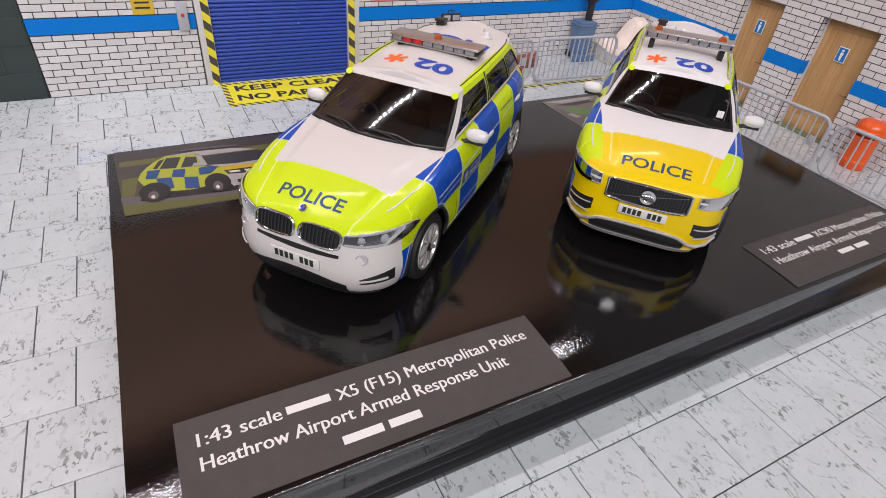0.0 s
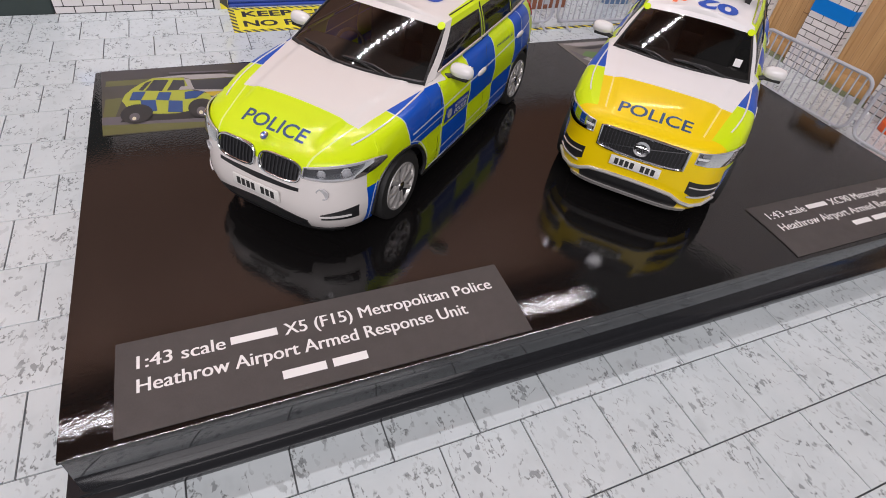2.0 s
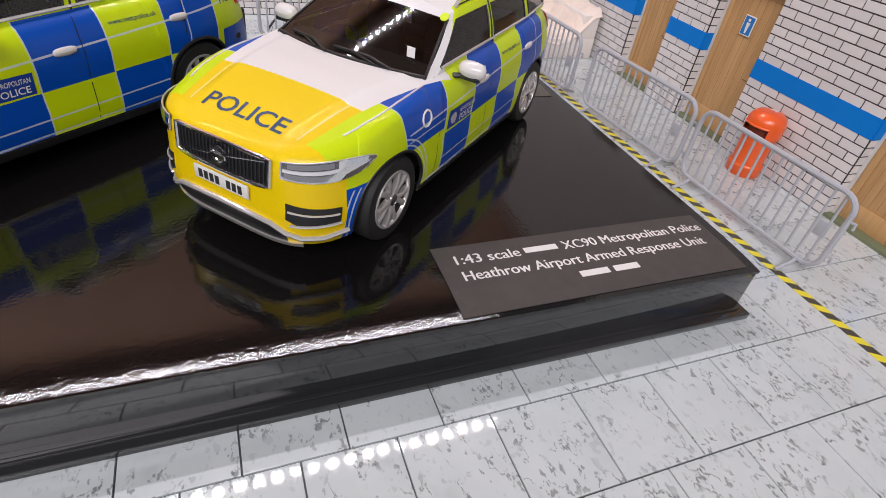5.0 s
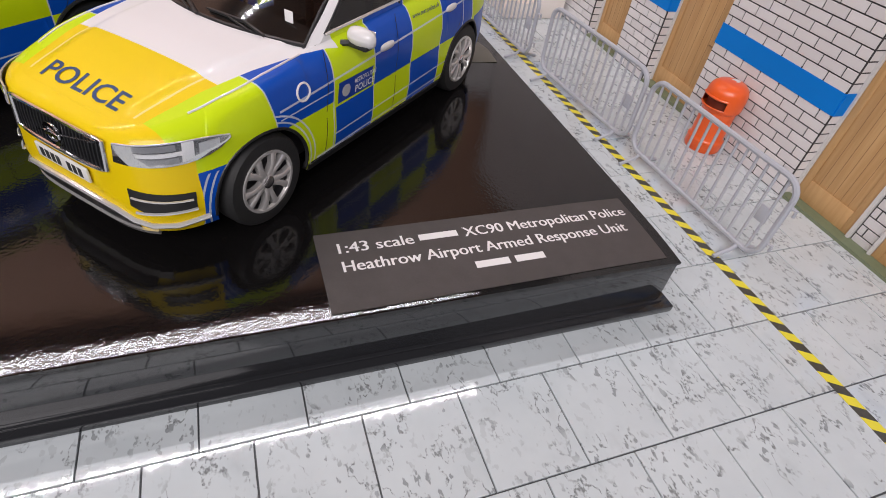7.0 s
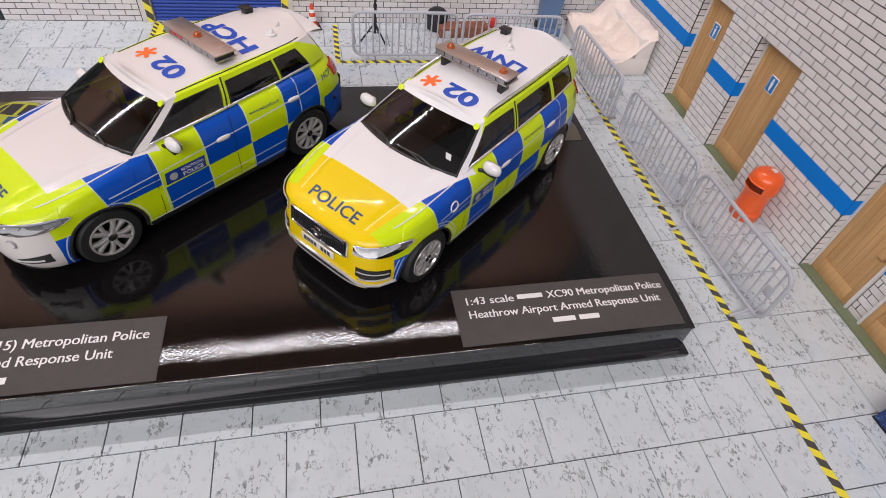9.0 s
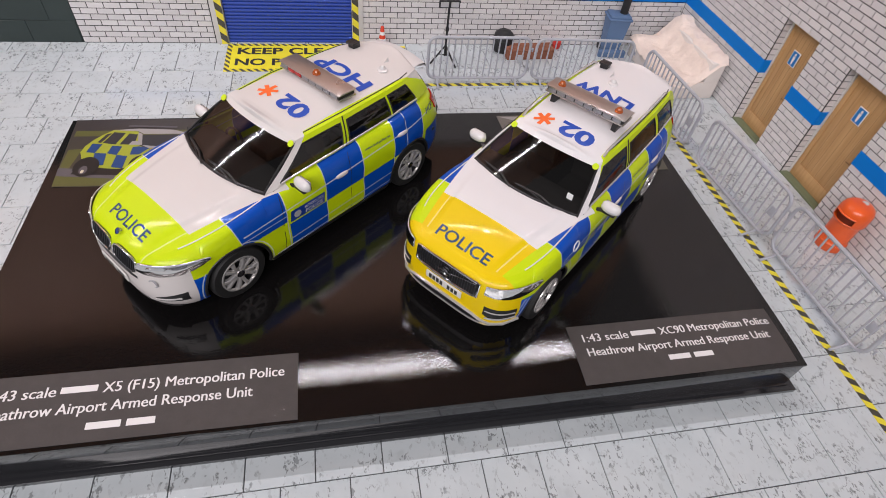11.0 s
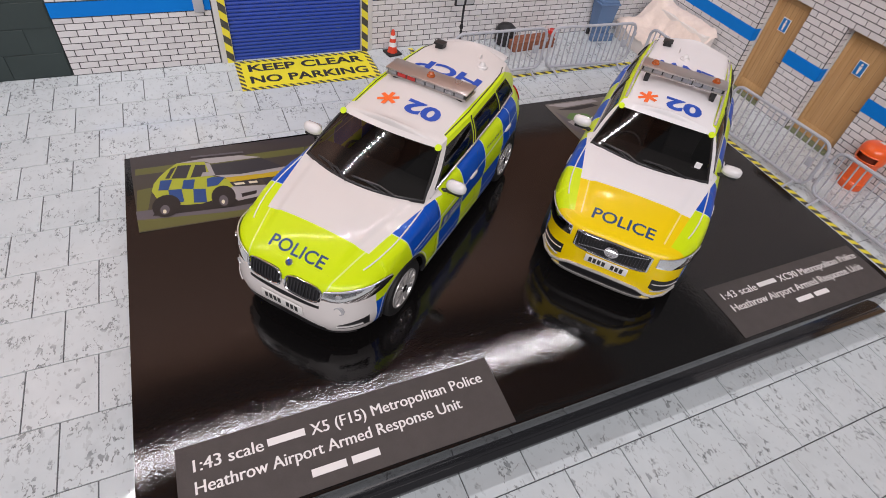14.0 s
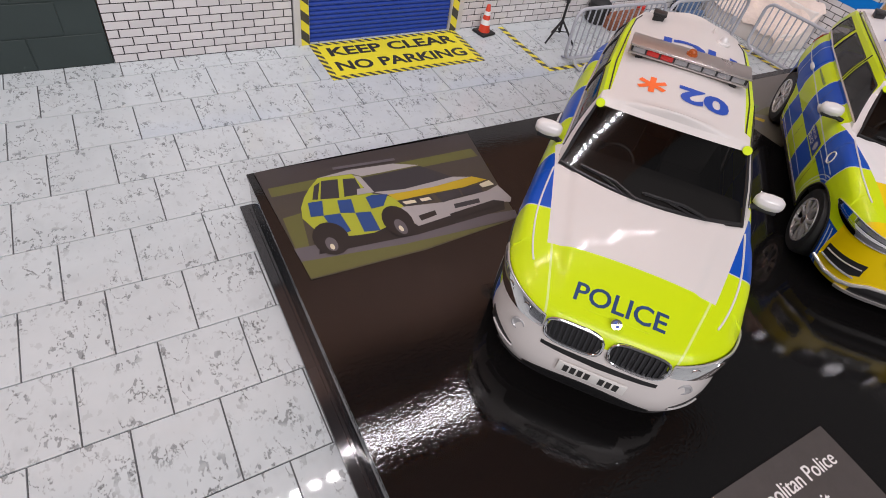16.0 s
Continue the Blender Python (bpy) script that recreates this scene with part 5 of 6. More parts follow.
# ---------------------------------------------------------------- second car: wide grille, amber bonnet
SPEC_B = dict(SPEC_A)
SPEC_B.update(
    label="white model police car with lime and blue chequers, amber bonnet front", x=161.9, y=63.9, turn=math.degrees(math.atan2(-0.66, -0.75)),
    paint=M_LIVERY_AMBER, flare=0.2, corner=4.8, axles=(34.7, -34.7), track=21.6, tyre=8.6, lip=0.35,
    nose=([4, 7, 10, 13, 16, 19, 21.5, 23, 24], [52.8, 54.3, 54.7, 54.4, 54.2, 54.0, 53.6, 52.7, 51.6]),
    half=([4, 6, 9, 12, 15, 18, 20, 21.5, 24, 27, 30], [20.2, 21.2, 21.8, 22.0, 21.8, 21.9, 22.1, 22.0, 21.5, 20.6, 19.8]),
    shoulder=([-60, -54, -37, -10, 15, 21, 33, 42, 48, 52, 56], [27.8, 28.4, 28.8, 27.8, 27.0, 26.6, 25.9, 24.8, 23.6, 22.9, 22.5]),
    crown=([13, 24, 33, 42, 45, 47, 48.5, 49.5, 50.3, 50.8, 51.1], [0.3, 0.5, 0.8, 1.0, 0.9, 0.75, 0.55, 0.36, 0.18, 0.07, 0.0]),
    mirror=(11.0, 23.4, 27.6), handles=((0.6, 22.6), (-25.4, 23.8)), gaps=((19.6, 18.6, 7.4, 26.6), (-3.0, -3.6, 7.4, 27.4), (-24.5, -30.5, 9.0, 20.0), (-30.5, -31.5, 20.0, 28.0)), plate=(12.5, 15.0, 55.1),
    bar=(-13.2, -6.6, 40.9, 42.9, (-9.6, 9.6)), police_x=47.9, police_wide=17.2, police_tall=3.3, mark_x=1.2, mark_y=3.4, mark_wide=11.4, star_y=-7.6, code="LNW", code_x=-22.6, code_y=-1.0, code_wide=20.5,
    camera_box=(-40.0, -9.0), dome=(-31.0, -1.5), roof_crown=1.7, spoiler=3.0, red_lenses=(), xs1=4.6, web_x=-15.0,
    cabin=dict(bulge=0.45, glass=("windscreen", "front_window", "rear_door_window", "quarter_window", "rear_window"),
               ring=[("start", 0, (24.0, 0, 26.9), (7.8, 0, 36.1)),
                     ("windscreen", 10, (20.2, 17.8, 26.5), (5.4, 14.1, 34.8)),
                     ("front_pillar", 2, (17.0, 18.8, 26.8), (2.8, 14.6, 35.3)),
                     ("front_window", 8, (-6.2, 18.9, 27.6), (-8.0, 15.4, 36.2)),
                     ("door_pillar", 2, (-9.0, 18.9, 27.7), (-10.2, 15.4, 36.2)),
                     ("rear_door_window", 8, (-28.4, 18.6, 28.2), (-28.0, 15.2, 36.4)),
                     ("door_edge", 2, (-31.0, 18.5, 28.3), (-30.4, 15.1, 36.4)),
                     ("quarter_window", 5, (-42.5, 17.8, 29.2), (-42.0, 14.4, 36.2)),
                     ("rear_pillar", 4, (-53.0, 14.5, 28.6), (-48.6, 12.6, 36.0)),
                     ("rear_window", 8, (-54.5, 0, 28.6), (-50.5, 0, 36.4))]))
car_b, body_b, roof_b, top_b = police_car(SPEC_B)
grille = None
for side in (1, -1):
    head_lamp(car_b, body_b, body_b.q_of_y(11.9), body_b.q_of_x(41.2), lambda f: 18.5 - 0.8 * f + 2.6 * f ** 7, lambda f: 21.2 + 0.8 * f - 1.3 * f ** 6, side,
              [(0.02, 0.72, 0.40, 0.56, M_WHITE), (0.06, 0.68, 0.08, 0.34, M_LAMP), (0.10, 0.66, 0.66, 0.9, M_LAMP), (0.70, 0.77, 0.06, 0.94, M_WHITE), (0.80, 0.93, 0.25, 0.75, M_LENS), (0.03, 0.9, 0.0, 0.05, M_ALLOY)])
    g = front_block(body_b, 0.0, 9.9, lambda f: 15.9 + 0.6 * f ** 3, lambda f: 21.0 - 0.15 * f, -0.3, 0.1, side).out("grille", M_TRIM, car_b, "black grille with bright surround")
    for i in range(12):
        y = 0.3 + i * 0.79
        front_block(body_b, y, y + 0.24, 16.4, 20.7, 0.05, 0.4, side, 1, 3).out("grille_bar", M_ALLOY_DARK, g)
    ring = [body_b.point(body_b.q_of_y(10.1 * i / 12), 21.15 - 0.15 * i / 12, 0.3, side) for i in range(13)] + [body_b.point(body_b.q_of_y(10.1 - 10.1 * i / 12), 15.7 + 0.6 * (1 - i / 12) ** 3, 0.3, side) for i in range(13)]
    Build().tube(ring, 0.38, 8).out("grille_surround", M_CHROME, g, "chrome surround")
    vent = front_block(body_b, 12.6, 19.0, lambda f: 10.9 - 1.1 * min(1.0, f * 3), lambda f: 13.9 - 1.2 * f, -0.1, 0.12, side).out("side_vent", M_TRIM, car_b, "black bumper vent")
    for y0, y1, z0, z1, r in ((13.0, 18.8, 12.5, 11.6, 0.2), (13.4, 19.0, 9.9, 9.7, 0.26)):
        Build().tube([body_b.point(body_b.q_of_y(y0 + (y1 - y0) * i / 8), z0 + (z1 - z0) * i / 8, 0.3, side) for i in range(9)], r, 6).out("vent_blade", M_ALLOY, vent, "bright blade")
    front_block(body_b, 0.0, 12.5, 5.6, lambda f: 9.4 - 1.2 * f * f, -0.2, 0.12, side).out("lower_intake", M_TRIM, car_b, "black lower intake")
    Build().tube([body_b.point(body_b.q_of_y(y), z, 0.3, side) for y, z in ((0, 10.0), (6, 9.9), (10.0, 9.5), (12.6, 8.0), (15.0, 7.1), (17.5, 6.9), (19.6, 7.4))], 0.5, 8).out("bumper_trim", M_ALLOY, car_b, "bright bumper trim")
    front_block(body_b, 0.0, 15.0, 4.5, 5.6, -0.6, 0.6, side).out("skid_plate", M_ALLOY, car_b, "silver skid plate")
p = body_b.point(0.0, 18.5, 0.5)
Build().lathe([(1.9, 0.0), (1.9, 0.35), (1.25, 0.4), (1.2, 0.15), (0.01, 0.15)], 28, local(p[0], 0, 18.5, 0, 90, 0), cap=False).box(p[0] + 0.2, p[0] + 0.5, -1.6, 1.6, 18.15, 18.85).out("badge", M_CHROME, car_b, "round chrome grille badge")
Build().tube([(p[0] - 0.5, 9.4, 20.5), (p[0] + 0.1, 0, 18.5), (p[0] - 0.5, -9.4, 16.6)], 0.15, 6).out("badge_bar", M_CHROME, car_b, "slanting chrome bar")
for side in (1, -1):
    rail = [(3.0, 14.7), (1.0, 14.7), (-20.0, 15.0), (-40.0, 14.2), (-42.5, 13.9)]
    pts = [(x, side * (y - 0.9), roof_b(x, y - 0.9) + (0.0 if i in (0, 4) else 1.1)) for i, (x, y) in enumerate(rail)]
    Build().tube(pts, 0.42, 8).out("roof_rail", M_ALLOY, car_b, "silver roof rail")
for side in (1, -1):
    ring = []
    for i in range(29):
        a = 2 * math.pi * i / 28
        z = 21.9 + 1.5 * math.sin(a)
        ring.append(body_b.point(body_b.q_of_x(25.2 + 1.5 * math.cos(a), z), z, 0.06, side))
    Build().tube(ring, 0.2, 6).out("wing_ring", M_WHITE_INK, car_b, "white ring mark on the wing")
# disc on the windscreen
Build().cbox(16.6, 16.75, 12.4, 14.2, 30.2, 32.2, 0.05, local(1.6, 0, -1.0, 0, 0, 0)).out("windscreen_disc", M_WHITE, car_b, "white paper disc", smooth=0)

# ---------------------------------------------------------------- photographs on the plinth
def print_material(name, top_colour, low_colour, y0, y1):
    """Glossy photo print: a dull ground that shades from its upper to its lower edge."""
    k = Nodes(name)
    x, y, z = k.axes()
    f = k.math("DIVIDE", k.math("SUBTRACT", y, y0), y1 - y0)
    n = k.noise(130, 3.0, 0.6, dim=(0.3, 1.0, 1.0))
    c = k.mix(k.math("ADD", f, k.math("MULTIPLY_ADD", n, 0.5, -0.25)), low_colour, top_colour)
    return k.done(c, 0.3, spec=0.5)


M_PHOTO = print_material("photo_ground", (0.045, 0.038, 0.04), (0.065, 0.058, 0.035), 88, 127)
M_PHOTO2 = print_material("photo_ground_pale", (0.16, 0.145, 0.13), (0.09, 0.085, 0.06), 88, 125)
INKS = {n: plain("photo_" + n, c, 0.32, vary=0.1) for n, c in dict(
    road=(0.10, 0.09, 0.10), verge=(0.10, 0.10, 0.03), lime=(0.33, 0.36, 0.03), amber=(0.44, 0.31, 0.015), blue=(0.016, 0.055, 0.19), white=(0.32, 0.30, 0.30),
    glass=(0.03, 0.03, 0.035), black=(0.015, 0.014, 0.014), green=(0.10, 0.20, 0.05), lamp=(0.6, 0.55, 0.4)).items()}


def flat_print(parent, shapes, z):
    for i, (name, ink, outline) in enumerate(shapes):
        Build().slab(outline, z + 0.006 * i, z + 0.006 * i + 0.005).out(name, INKS[ink], parent, smooth=0)


def disc(x, y, rx, ry, n=18):
    return [(x + rx * math.cos(2 * math.pi * i / n), y + ry * math.sin(2 * math.pi * i / n)) for i in range(n)]


photo = thing("photograph", "glossy colour photograph of a chequered car, on the plinth", "photograph", at(0, 0, PL_H + 0.02), group="photographs")
Build().slab([(1.4, 126.6), (3.1, 89.5), (30, 88.6), (56.5, 90.2), (62.4, 125.8)][::-1], 0.0, 0.12).out("paper", M_PHOTO, photo, smooth=0)
flat_print(photo, [
    ("printed_verge", "verge", [(2.9, 119.9), (59.6, 119.0), (59.7, 115.4), (2.8, 116.6)]),
    ("printed_verge", "verge", [(3.1, 108.9), (7.5, 109.3), (5.8, 98.6), (2.8, 98.8)]),
    ("printed_road", "road", [(2.5, 99.0), (27.7, 96.6), (57.5, 93.0), (56.6, 90.4), (26.0, 91.6), (2.8, 94.9)]),
    ("printed_verge", "verge", [(2.8, 94.9), (26.2, 91.9), (52.6, 90.2), (51.8, 90.0), (30.0, 89.0), (3.1, 89.8)]),
    ("printed_shadow", "black", [(7.0, 95.6), (30, 93.6), (55, 94.0), (57, 97.6), (30, 100.2), (9, 100.5)]),
    ("printed_body", "lime", [(8.0, 110.9), (9.8, 114.1), (12.1, 117.0), (15.2, 119.9), (23.7, 118.8), (24.8, 116.2), (24.5, 111.8), (26.0, 110.0), (28.4, 108.8), (32.2, 105.4), (31.4, 97.0), (27.0, 99.0), (21.0, 97.6), (16.8, 98.2), (12.5, 99.3), (8.5, 103.5), (7.2, 107.4)]),
    ("printed_roof", "white", [(15.2, 119.9), (23.5, 120.6), (35.5, 119.5), (42.0, 116.8), (25.9, 117.2), (23.7, 118.9)]),
    ("printed_window", "glass", [(25.7, 116.6), (42.0, 116.4), (48.4, 109.6), (34.0, 109.3), (26.2, 110.8)]),
    ("printed_window", "glass", [(20.9, 117.7), (23.9, 117.0), (23.8, 110.9), (18.9, 111.3)]),
    ("printed_window", "glass", [(15.6, 118.6), (19.7, 118.0), (17.6, 111.3), (13.2, 112.3)]),
    ("printed_window", "glass", [(13.4, 117.4), (15.1, 118.2), (12.6, 112.4), (11.4, 112.8)]),
    ("printed_pillar", "white", [(23.9, 118.2), (25.4, 117.2), (26.4, 110.6), (25.0, 110.6)]),
    ("printed_bonnet", "white", [(26.2, 110.6), (34.0, 109.2), (48.4, 109.6), (53.1, 108.0), (41.3, 107.6), (29.1, 108.6)]),
    ("printed_bonnet", "amber", [(29.1, 108.6), (41.3, 107.6), (53.3, 108.1), (56.6, 105.7), (49.0, 104.9), (41.2, 105.4), (30.8, 105.8)]),
    ("printed_square", "blue", [(16.8, 110.6), (20.1, 110.0), (19.2, 105.2), (15.9, 106.3)]),
    ("printed_square", "blue", [(11.9, 106.7), (15.8, 106.2), (16.1, 99.9), (12.6, 99.5)]),
    ("printed_square", "blue", [(19.2, 105.2), (22.8, 104.4), (22.5, 97.8), (18.8, 98.6)]),
    ("printed_square", "blue", [(25.5, 109.8), (29.2, 108.7), (26.5, 105.2), (23.4, 105.2), (23.6, 109.4)]),
    ("printed_square", "blue", [(10.0, 112.0), (13.4, 111.6), (12.0, 106.7), (9.1, 107.2)]),
    ("printed_bumper", "white", [(30.4, 103.4), (40.8, 101.6), (54.1, 101.6), (58.3, 102.7), (59.1, 97.2), (57.9, 95.9), (53.9, 97.4), (40.4, 96.6), (31.5, 96.0), (30.0, 99.6)]),
    ("printed_skirt", "black", [(33.0, 97.4), (37.5, 98.0), (37.8, 99.6), (33.0, 99.2)]),
    ("printed_skirt", "black", [(40.6, 97.2), (54.0, 98.0), (56.6, 96.6), (53.6, 95.8), (40.6, 95.2)]),
    ("printed_plate", "glass", [(43.4, 100.0), (50.6, 99.8), (50.2, 98.3), (42.9, 98.5)]),
    ("printed_lamp", "glass", [(30.3, 105.8), (39.3, 104.8), (39.5, 102.8), (31.2, 103.2)]),
    ("printed_lamp", "lamp", [(31.4, 105.0), (34.6, 104.7), (34.8, 103.6), (31.9, 103.8)]),
    ("printed_lamp", "lamp", [(36.0, 104.6), (38.6, 104.4), (38.8, 103.3), (36.2, 103.5)]),
    ("printed_lamp", "lamp", [(53.6, 104.6), (57.0, 105.2), (57.5, 103.2), (53.8, 103.1)]),
    ("printed_grille", "glass", [(40.4, 104.9), (47.2, 104.7), (46.9, 102.0), (41.0, 101.4)]),
    ("printed_grille", "glass", [(47.8, 104.8), (53.4, 104.4), (53.0, 101.6), (47.4, 101.9)]),
    ("printed_mirror", "white", [(22.0, 110.8), (25.0, 110.6), (25.4, 112.6), (22.8, 112.9)]),
    ("printed_bar", "road", [(19.8, 121.6), (36.8, 120.4), (36.7, 121.4), (20.0, 122.6)]),
    ("printed_arch", "black", disc(11.0, 99.2, 4.0, 5.2)),
    ("printed_arch", "black", disc(27.6, 99.2, 3.6, 5.4)),
    ("printed_rim", "road", disc(10.5, 97.4, 1.3, 2.2)),
    ("printed_rim", "road", disc(27.4, 97.2, 1.3, 2.6)),
    ("printed_hub", "lamp", disc(10.4, 96.6, 0.5, 0.9)),
    ("printed_hub", "lamp", disc(27.2, 96.6, 0.5, 1.0))], 0.125)
photo2 = thing("photograph", "curled colour photograph lying under the second car", "photograph", at(0, 0, PL_H + 0.02), group="photographs")
Build().slab([(160.4, 124.4), (162.0, 88.5), (221.0, 86.5), (221.6, 95.5), (215.0, 124.0)][::-1], 0.0, 0.12).out("paper", M_PHOTO2, photo2, smooth=0)
flat_print(photo2, [("printed_path", "road", [(162, 119), (165, 112), (170, 104), (166, 98), (162.4, 106)]),
                    ("printed_verge", "green", [(164.5, 113), (170, 108), (177, 109), (175, 114), (168, 116)]),
                    ("printed_hedge", "verge", [(170, 106.5), (180, 108), (186, 104), (178, 101)]),
                    ("printed_sky", "white", [(161.5, 123.5), (168, 120.5), (186, 121.5), (184, 123.6)]),
                    ("printed_wall", "black", [(164, 119.6), (172, 117.4), (184, 118.4), (182, 120.6), (170, 119.9)]),
                    ("printed_shape", "white", [(163.4, 110.5), (165.0, 106.5), (168.0, 107.0), (166.0, 111.0)]),
                    ("printed_shape", "amber", [(166.6, 104.0), (169.0, 101.0), (171.0, 102.0), (168.5, 105.0)])], 0.125)

# ---------------------------------------------------------------- crowd barriers
def barrier(length):
    b = thing("crowd_barrier", "light grey plastic crowd barrier with upright bars", "crowd barrier", at(0, 0), group="crowd barriers")
    r, top, low = 4.0, 23.6, 3.0
    loop = []
    for cx, cz, a0 in ((length - r, top - r, 0), (r, top - r, 90), (r, low + r, 180), (length - r, low + r, 270)):
        loop += [(cx + r * math.cos(radians(a0 + 15 * i)), 0, cz + r * math.sin(radians(a0 + 15 * i))) for i in range(7)]
    Build().tube(loop + loop[:1], 0.72, 8).out("barrier_frame", M_BARRIER, b)
    n = 16
    bar = None
    for i in range(1, n):
        x = length * i / n
        if bar is None:
            bar = Build().tube([(0, 0, low), (0, 0, top)], 0.36, 6).out("upright_bar", M_BARRIER, b)
            bar.location.x = x * MM
        else:
            o = new("upright_bar", bar.data)
            o.parent = b
            o.location.x = x * MM
    for x in (5.0, length - 5.0):
        Build().tube([(x, -6.5, 0.5), (x, -2.0, 1.6), (x, 0, low), (x, 2.0, 1.6), (x, 6.5, 0.5)], 0.55, 6).out("barrier_foot", M_BARRIER, b)
    Build().cbox(length - 5.5, length - 2.6, -0.3, 0.3, 11, 15, 0.15).out("badge_plate", M_BARRIER, b)
    for z in (8, 18):
        Build().tube([(length, 0, z), (length + 1.6, 0.6, z), (length + 1.6, 0.6, z - 1.6)], 0.4, 6).out("hook", M_BARRIER, b)
    return b


def between(p, q):
    return at(p[0], p[1], 0, math.degrees(math.atan2(q[1] - p[1], q[0] - p[0])))


first_barrier = barrier(49.0)
first_barrier.matrix_basis = between((139, 173.6), (188, 173.2))
for p, q in (((191, 172.6), (240, 170.2)), ((245.0, 164.0), (247.5, 114)), ((248.5, 106.5), (252.5, 58)), ((252.5, 54.5), (254.8, 5.5))):
    copy_thing(first_barrier, between(p, q))

# ---------------------------------------------------------------- litter bin
litter = thing("litter_bin", "orange plastic domed litter bin with a dark slot, by the wall", "litter bin", at(280.6, 55.2, 0, 8))
litter.scale = (1.14, 1.14, 1.06)
Build().lathe([(4.5, 0), (4.75, 0.5), (4.75, 3.2), (4.4, 3.6), (4.25, 4.2), (4.35, 11.6), (4.6, 12.4)], 32).out("bin_body", M_ORANGE, litter)
hood_v, hood_f, n = [], [], 40
profile = [(4.6, 12.2), (5.0, 12.7), (5.1, 13.4), (5.1, 16.1), (5.0, 17.3), (4.5, 18.7), (3.4, 19.7), (1.8, 20.1), (0.01, 20.2)]
for r, z in profile:
    hood_v += [(r * math.cos(2 * math.pi * i / n), r * math.sin(2 * math.pi * i / n), z) for i in range(n)]
for j in range(len(profile) - 1):
    for i in range(n):
        if not (j == 2 and 15 <= i <= 24):          # the opening
            hood_f.append((j * n + i, j * n + (i + 1) % n, (j + 1) * n + (i + 1) % n, (j + 1) * n + i))
Build().add(hood_v, hood_f).out("bin_hood", M_ORANGE, litter, "domed orange hood", smooth=60)
# shade inside the slot, put in as a darker copy of the orange
Build().lathe([(3.9, 12.6), (3.9, 17.0)], 24).out("bin_liner", plain("shaded_orange", (0.16, 0.022, 0.006), 0.6), litter, "dark orange inside")
lip = [(5.12 * math.cos(2 * math.pi * i / n), 5.12 * math.sin(2 * math.pi * i / n)) for i in range(15, 26)]
Build().tube([(x, y, 16.15) for x, y in lip], 0.32, 8).tube([(x, y, 13.4) for x, y in lip], 0.2, 8).out("slot_lip", M_ORANGE, litter)
Build().slab([(1.3 * math.cos(0.5 * i) + 1.0, 1.0 * math.sin(0.5 * i)) for i in range(12)], 19.95, 20.16).out("worn_patch", M_POST, litter, "worn grey patch on the hood")

# ---------------------------------------------------------------- sofa with a throw
sofa = thing("sofa", "boxy cream sofa under a rumpled cream throw, by the wall", "sofa", at(0, 0))
Build().cbox(257.0, 284.5, 157.2, 203.5, 0, 9.0, 0.5).cbox(276.5, 284.6, 157.4, 203.3, 8, 19.0, 0.8).out("sofa_base", M_CREAM_BOX, sofa, "plain cream base")
rows = []
for i in range(41):
    fy = i / 40
    y = 156.4 + 47.6 * fy
    row = []
    for j in range(37):
        fx = j / 36
        x = 255.6 + 29.4 * fx
        z = 10.0 + 11.6 / (1 + math.exp(-(x - 275.5) * 0.55)) + 1.8 * math.exp(-((y - 200) / 5) ** 2)
        z += 1.5 * noise.noise(Vector((x * 0.16, y * 0.16, 3.0))) + 0.6 * noise.noise(Vector((x * 0.45, y * 0.45, 9.0)))
        z -= 3.2 * max(0, 1 - fy * 18) + 2.4 * max(0, 1 - fx * 16)
        row.append((x, y + 0.5 * noise.noise(Vector((x * 0.3, y * 0.3, 1.0))), z))
    rows.append(row)
Build().sheet(rows, flip=True).out("throw", M_CREAM, sofa, "rumpled cream throw", smooth=180)

# ---------------------------------------------------------------- wheeled bin and what stands on it
wheelie = thing("wheelie_bin", "slate blue plastic wheeled bin by the brick wall", "wheelie bin", at(246, 205.0, 0, -6))
v = [(sx * w, sy * d, z) for z, w, d in ((1.2, 4.2, 3.6), (19.5, 5.6, 4.8)) for sx, sy in ((-1, -1), (1, -1), (1, 1), (-1, 1))]
Build().add(v, [(0, 3, 2, 1), (4, 5, 6, 7)] + [(i, (i + 1) % 4, 4 + (i + 1) % 4, 4 + i) for i in range(4)]).out("bin_tub", M_SLATE, wheelie, smooth=0)
Build().cbox(-6.4, 6.4, -5.4, 5.4, 19.3, 20.4, 0.4).cbox(-5.6, 5.6, -4.6, 4.8, 20.2, 21.6, 0.5).out("bin_lid", M_SLATE, wheelie, "slate blue lid")
for x in (-4.6, 4.6):
    Build().lathe([(2.0, -0.6), (2.0, 0.6)], 20, local(x, 3.6, 2.0, 0, 90, 0)).out("bin_wheel", M_BLACK, wheelie, "black wheel")
Build().cbox(-7.5, 7.5, -7.0, -3.9, 0.02, 3.6, 0.4).out("bin_step", M_SLATE, wheelie)
pole = thing("black_stand", "black round post standing on the wheeled bin", "post", at(248.5, 205.5, 21.6))
Build().lathe([(2.0, 0), (2.0, 9.0), (2.3, 9.4), (4.6, 12.5), (5.2, 15), (4.8, 18), (2.0, 20)], 24).out("post", M_BLACK, pole)

